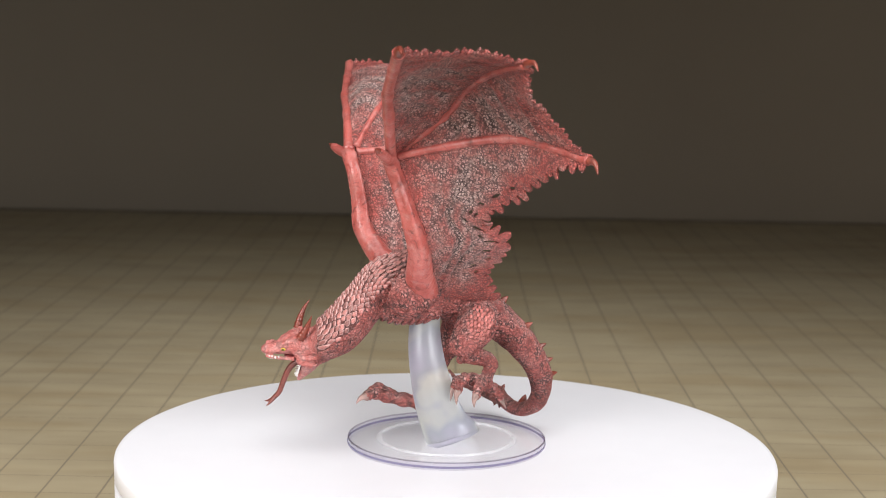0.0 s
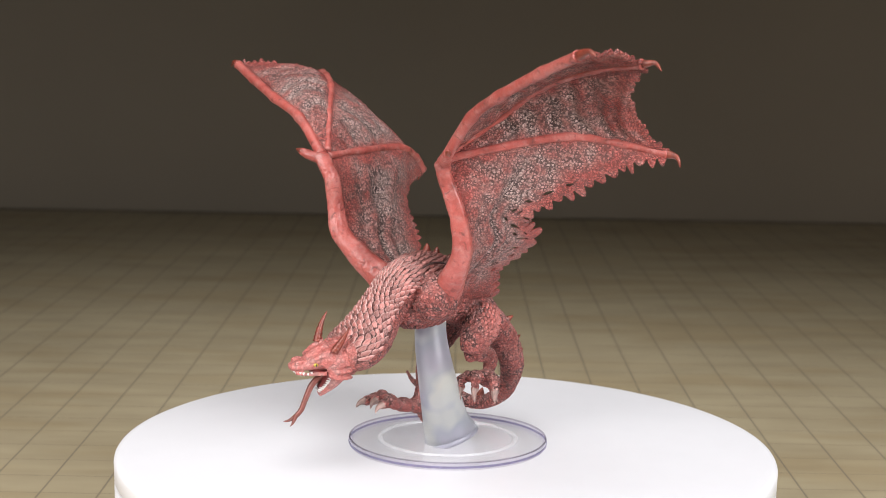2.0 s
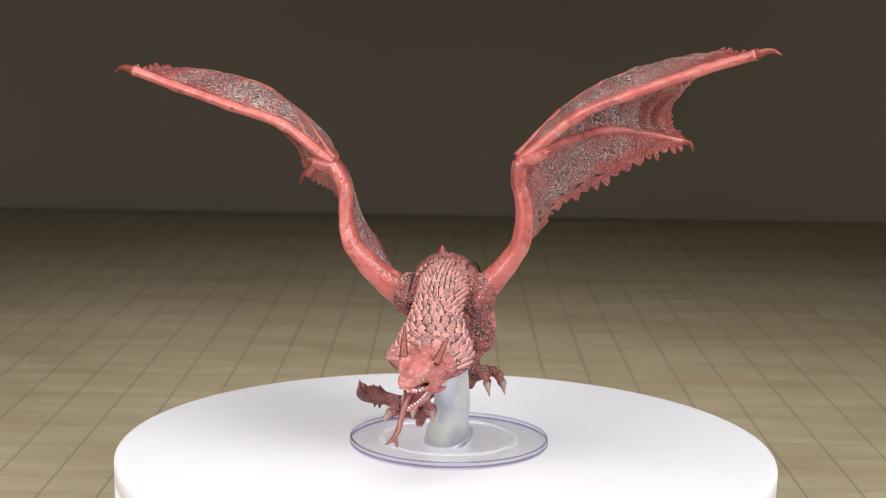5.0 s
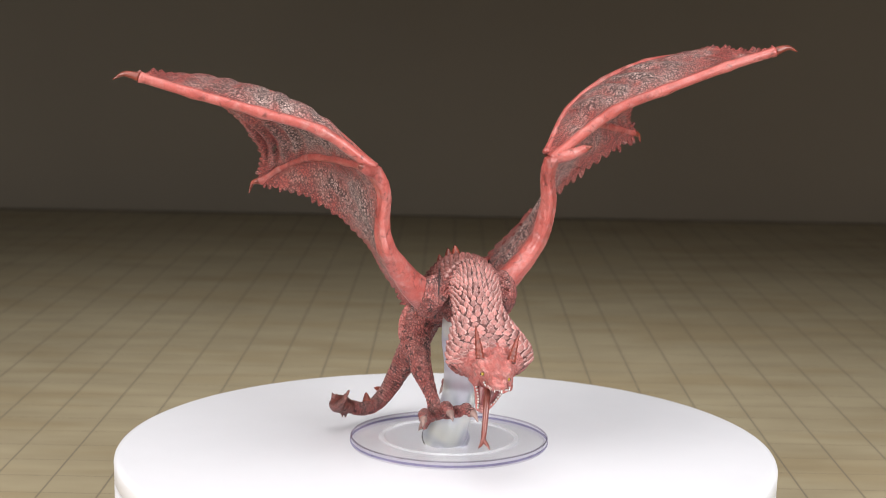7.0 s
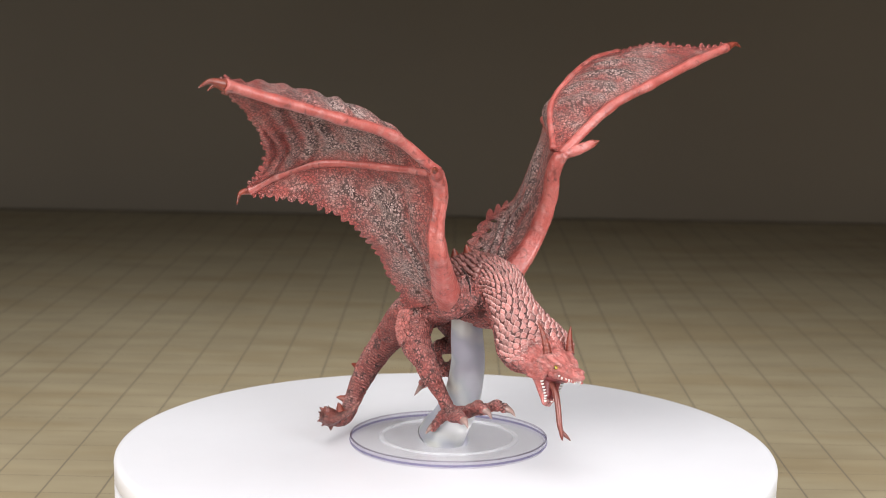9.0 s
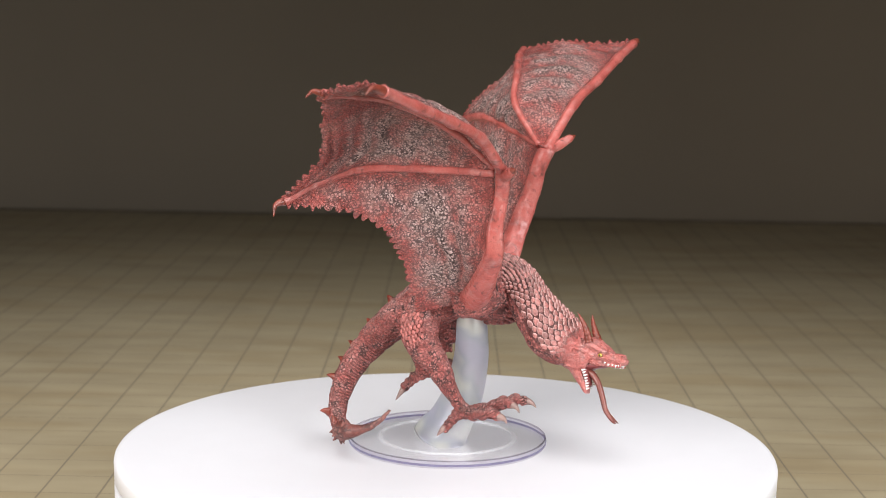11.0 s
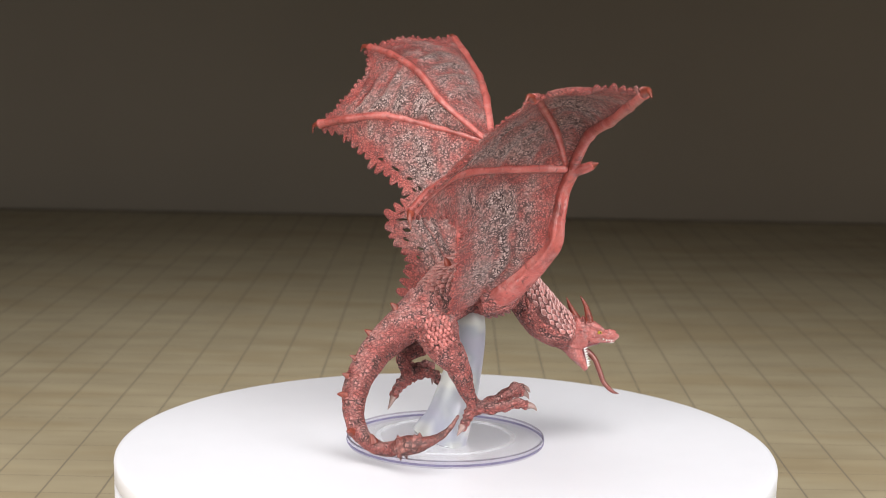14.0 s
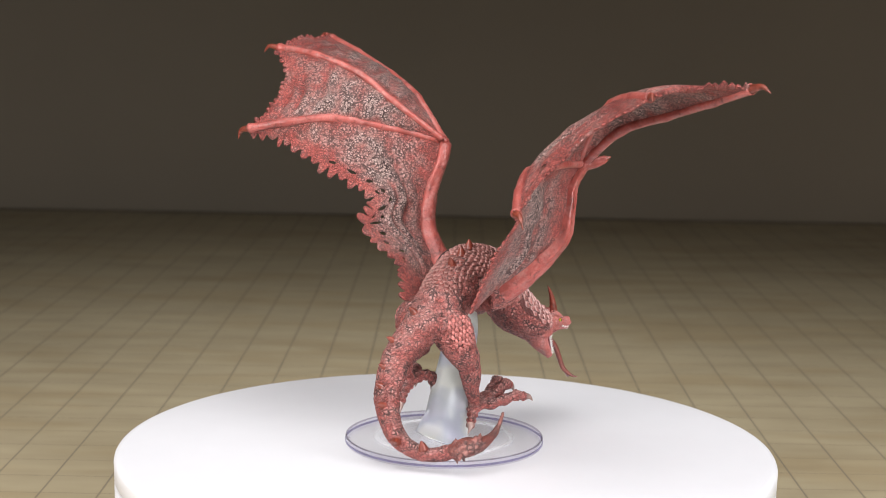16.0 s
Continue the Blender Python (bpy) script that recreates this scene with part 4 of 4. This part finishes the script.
def stand():
    bm = bmesh.new()
    tube(bm, [(2.4, 0, 1.9, 11.5, 9.5), (1.6, 0, 4, 10.6, 8.4), (-1, -1.6, 9, 9.2, 7.2), (-4.6, -4.2, 19, 8.2, 6.6), (-7.8, -4.6, 33, 7.0, 6.4), (-9, -3.2, 44, 6.2, 6.2), (-8.6, -3, 53, 5.6, 5.6)], (1, 0, 0), 50, 36)
    stem = part("stem", bm, FROST, DRAGON, "frosted translucent resin column")
    disc = [(0, 0.0002), (0.0373, 0.0002), (0.0373, 0.0024), (0.0362, 0.0021), (0.0272, 0.0021), (0.0268, 0.0024), (0.0254, 0.0024), (0.0250, 0.0021), (0.0, 0.0021)]
    d = part("base_disc", lathe(bmesh.new(), disc, 128), CLEAR, DRAGON, "round clear acrylic base disc", False)
    ring = [(0.0374, 0.0002), (0.0382, 0.0002), (0.0385, 0.0010), (0.0385, 0.0026), (0.0382, 0.00285), (0.0376, 0.00285), (0.0374, 0.0027), (0.0374, 0.0002)]
    r = part("rim", lathe(bmesh.new(), ring, 128), RIMMED, DRAGON, "violet-tinted rim of the base")
    lip = [(0.0380, 0.0029), (0.0385, 0.0029), (0.0386, 0.0031), (0.0385, 0.0033), (0.0380, 0.0033), (0.0380, 0.0029)]
    top = part("lip", lathe(bmesh.new(), lip, 128), LIP, r, "thin grey-violet edge of the base")
    band = [(0.0384, 0.0010), (0.0387, 0.0010), (0.03875, 0.0014), (0.0387, 0.0018), (0.0384, 0.0018), (0.0384, 0.0010)]
    band = part("tint_band", lathe(bmesh.new(), band, 128), BAND, r, "violet line round the base's edge")
    band.visible_shadow = False
    step = [(0.0252, 0.0022), (0.0274, 0.0022), (0.0273, 0.00285), (0.0268, 0.0030), (0.0258, 0.0030), (0.0253, 0.00285), (0.0252, 0.0022)]
    step = part("raised_ring", lathe(bmesh.new(), step, 128), MILKY, d, "raised whitish ring moulded into the base")
    step.visible_shadow = False
    stem.visible_shadow = False
    for ob in (d, r):
        ob.location = (0.00014, -0.00115, 0)
        ob.visible_shadow = False
    top.visible_shadow = False


for which in "LR":
    wing(which)
body()
scales("neck_scale", SCALE, "overlapping pink scale with a pale edge", NECK, 0.14, 0.95, -math.pi / 2, 2.5, 1.6, -1, 3)
scales("back_scale", BACK_SCALE, "small dark grey-pink back scale", TORSO, 0.02, 0.78, math.pi / 2, 2.2, 1.15, 1, 4)
for stations, up, seed in ((THIGH_L, math.pi, 13), (THIGH_R, 0.0, 14)):
    scales("thigh_scale", LIMB_SCALE, "small rounded thigh scale", stations, 0.28, 0.64, up, 1.7, 0.62, 1, seed, 0.3, True)
head_details()
claws()
spikes()
belly_plates()
joint_seams()
stand()


def motions():
    turn = [(0.5 * k, 0.5 * k * SPIN) for k in range(33)]
    walk(DRAGON, [(t, pose(0, 0, 0, 0, 0, a)) for t, a in turn])
    walk(PLATE, [(t, pose(0, 0, -TABLE_Z, 0, 0, a)) for t, a in turn])


motions()
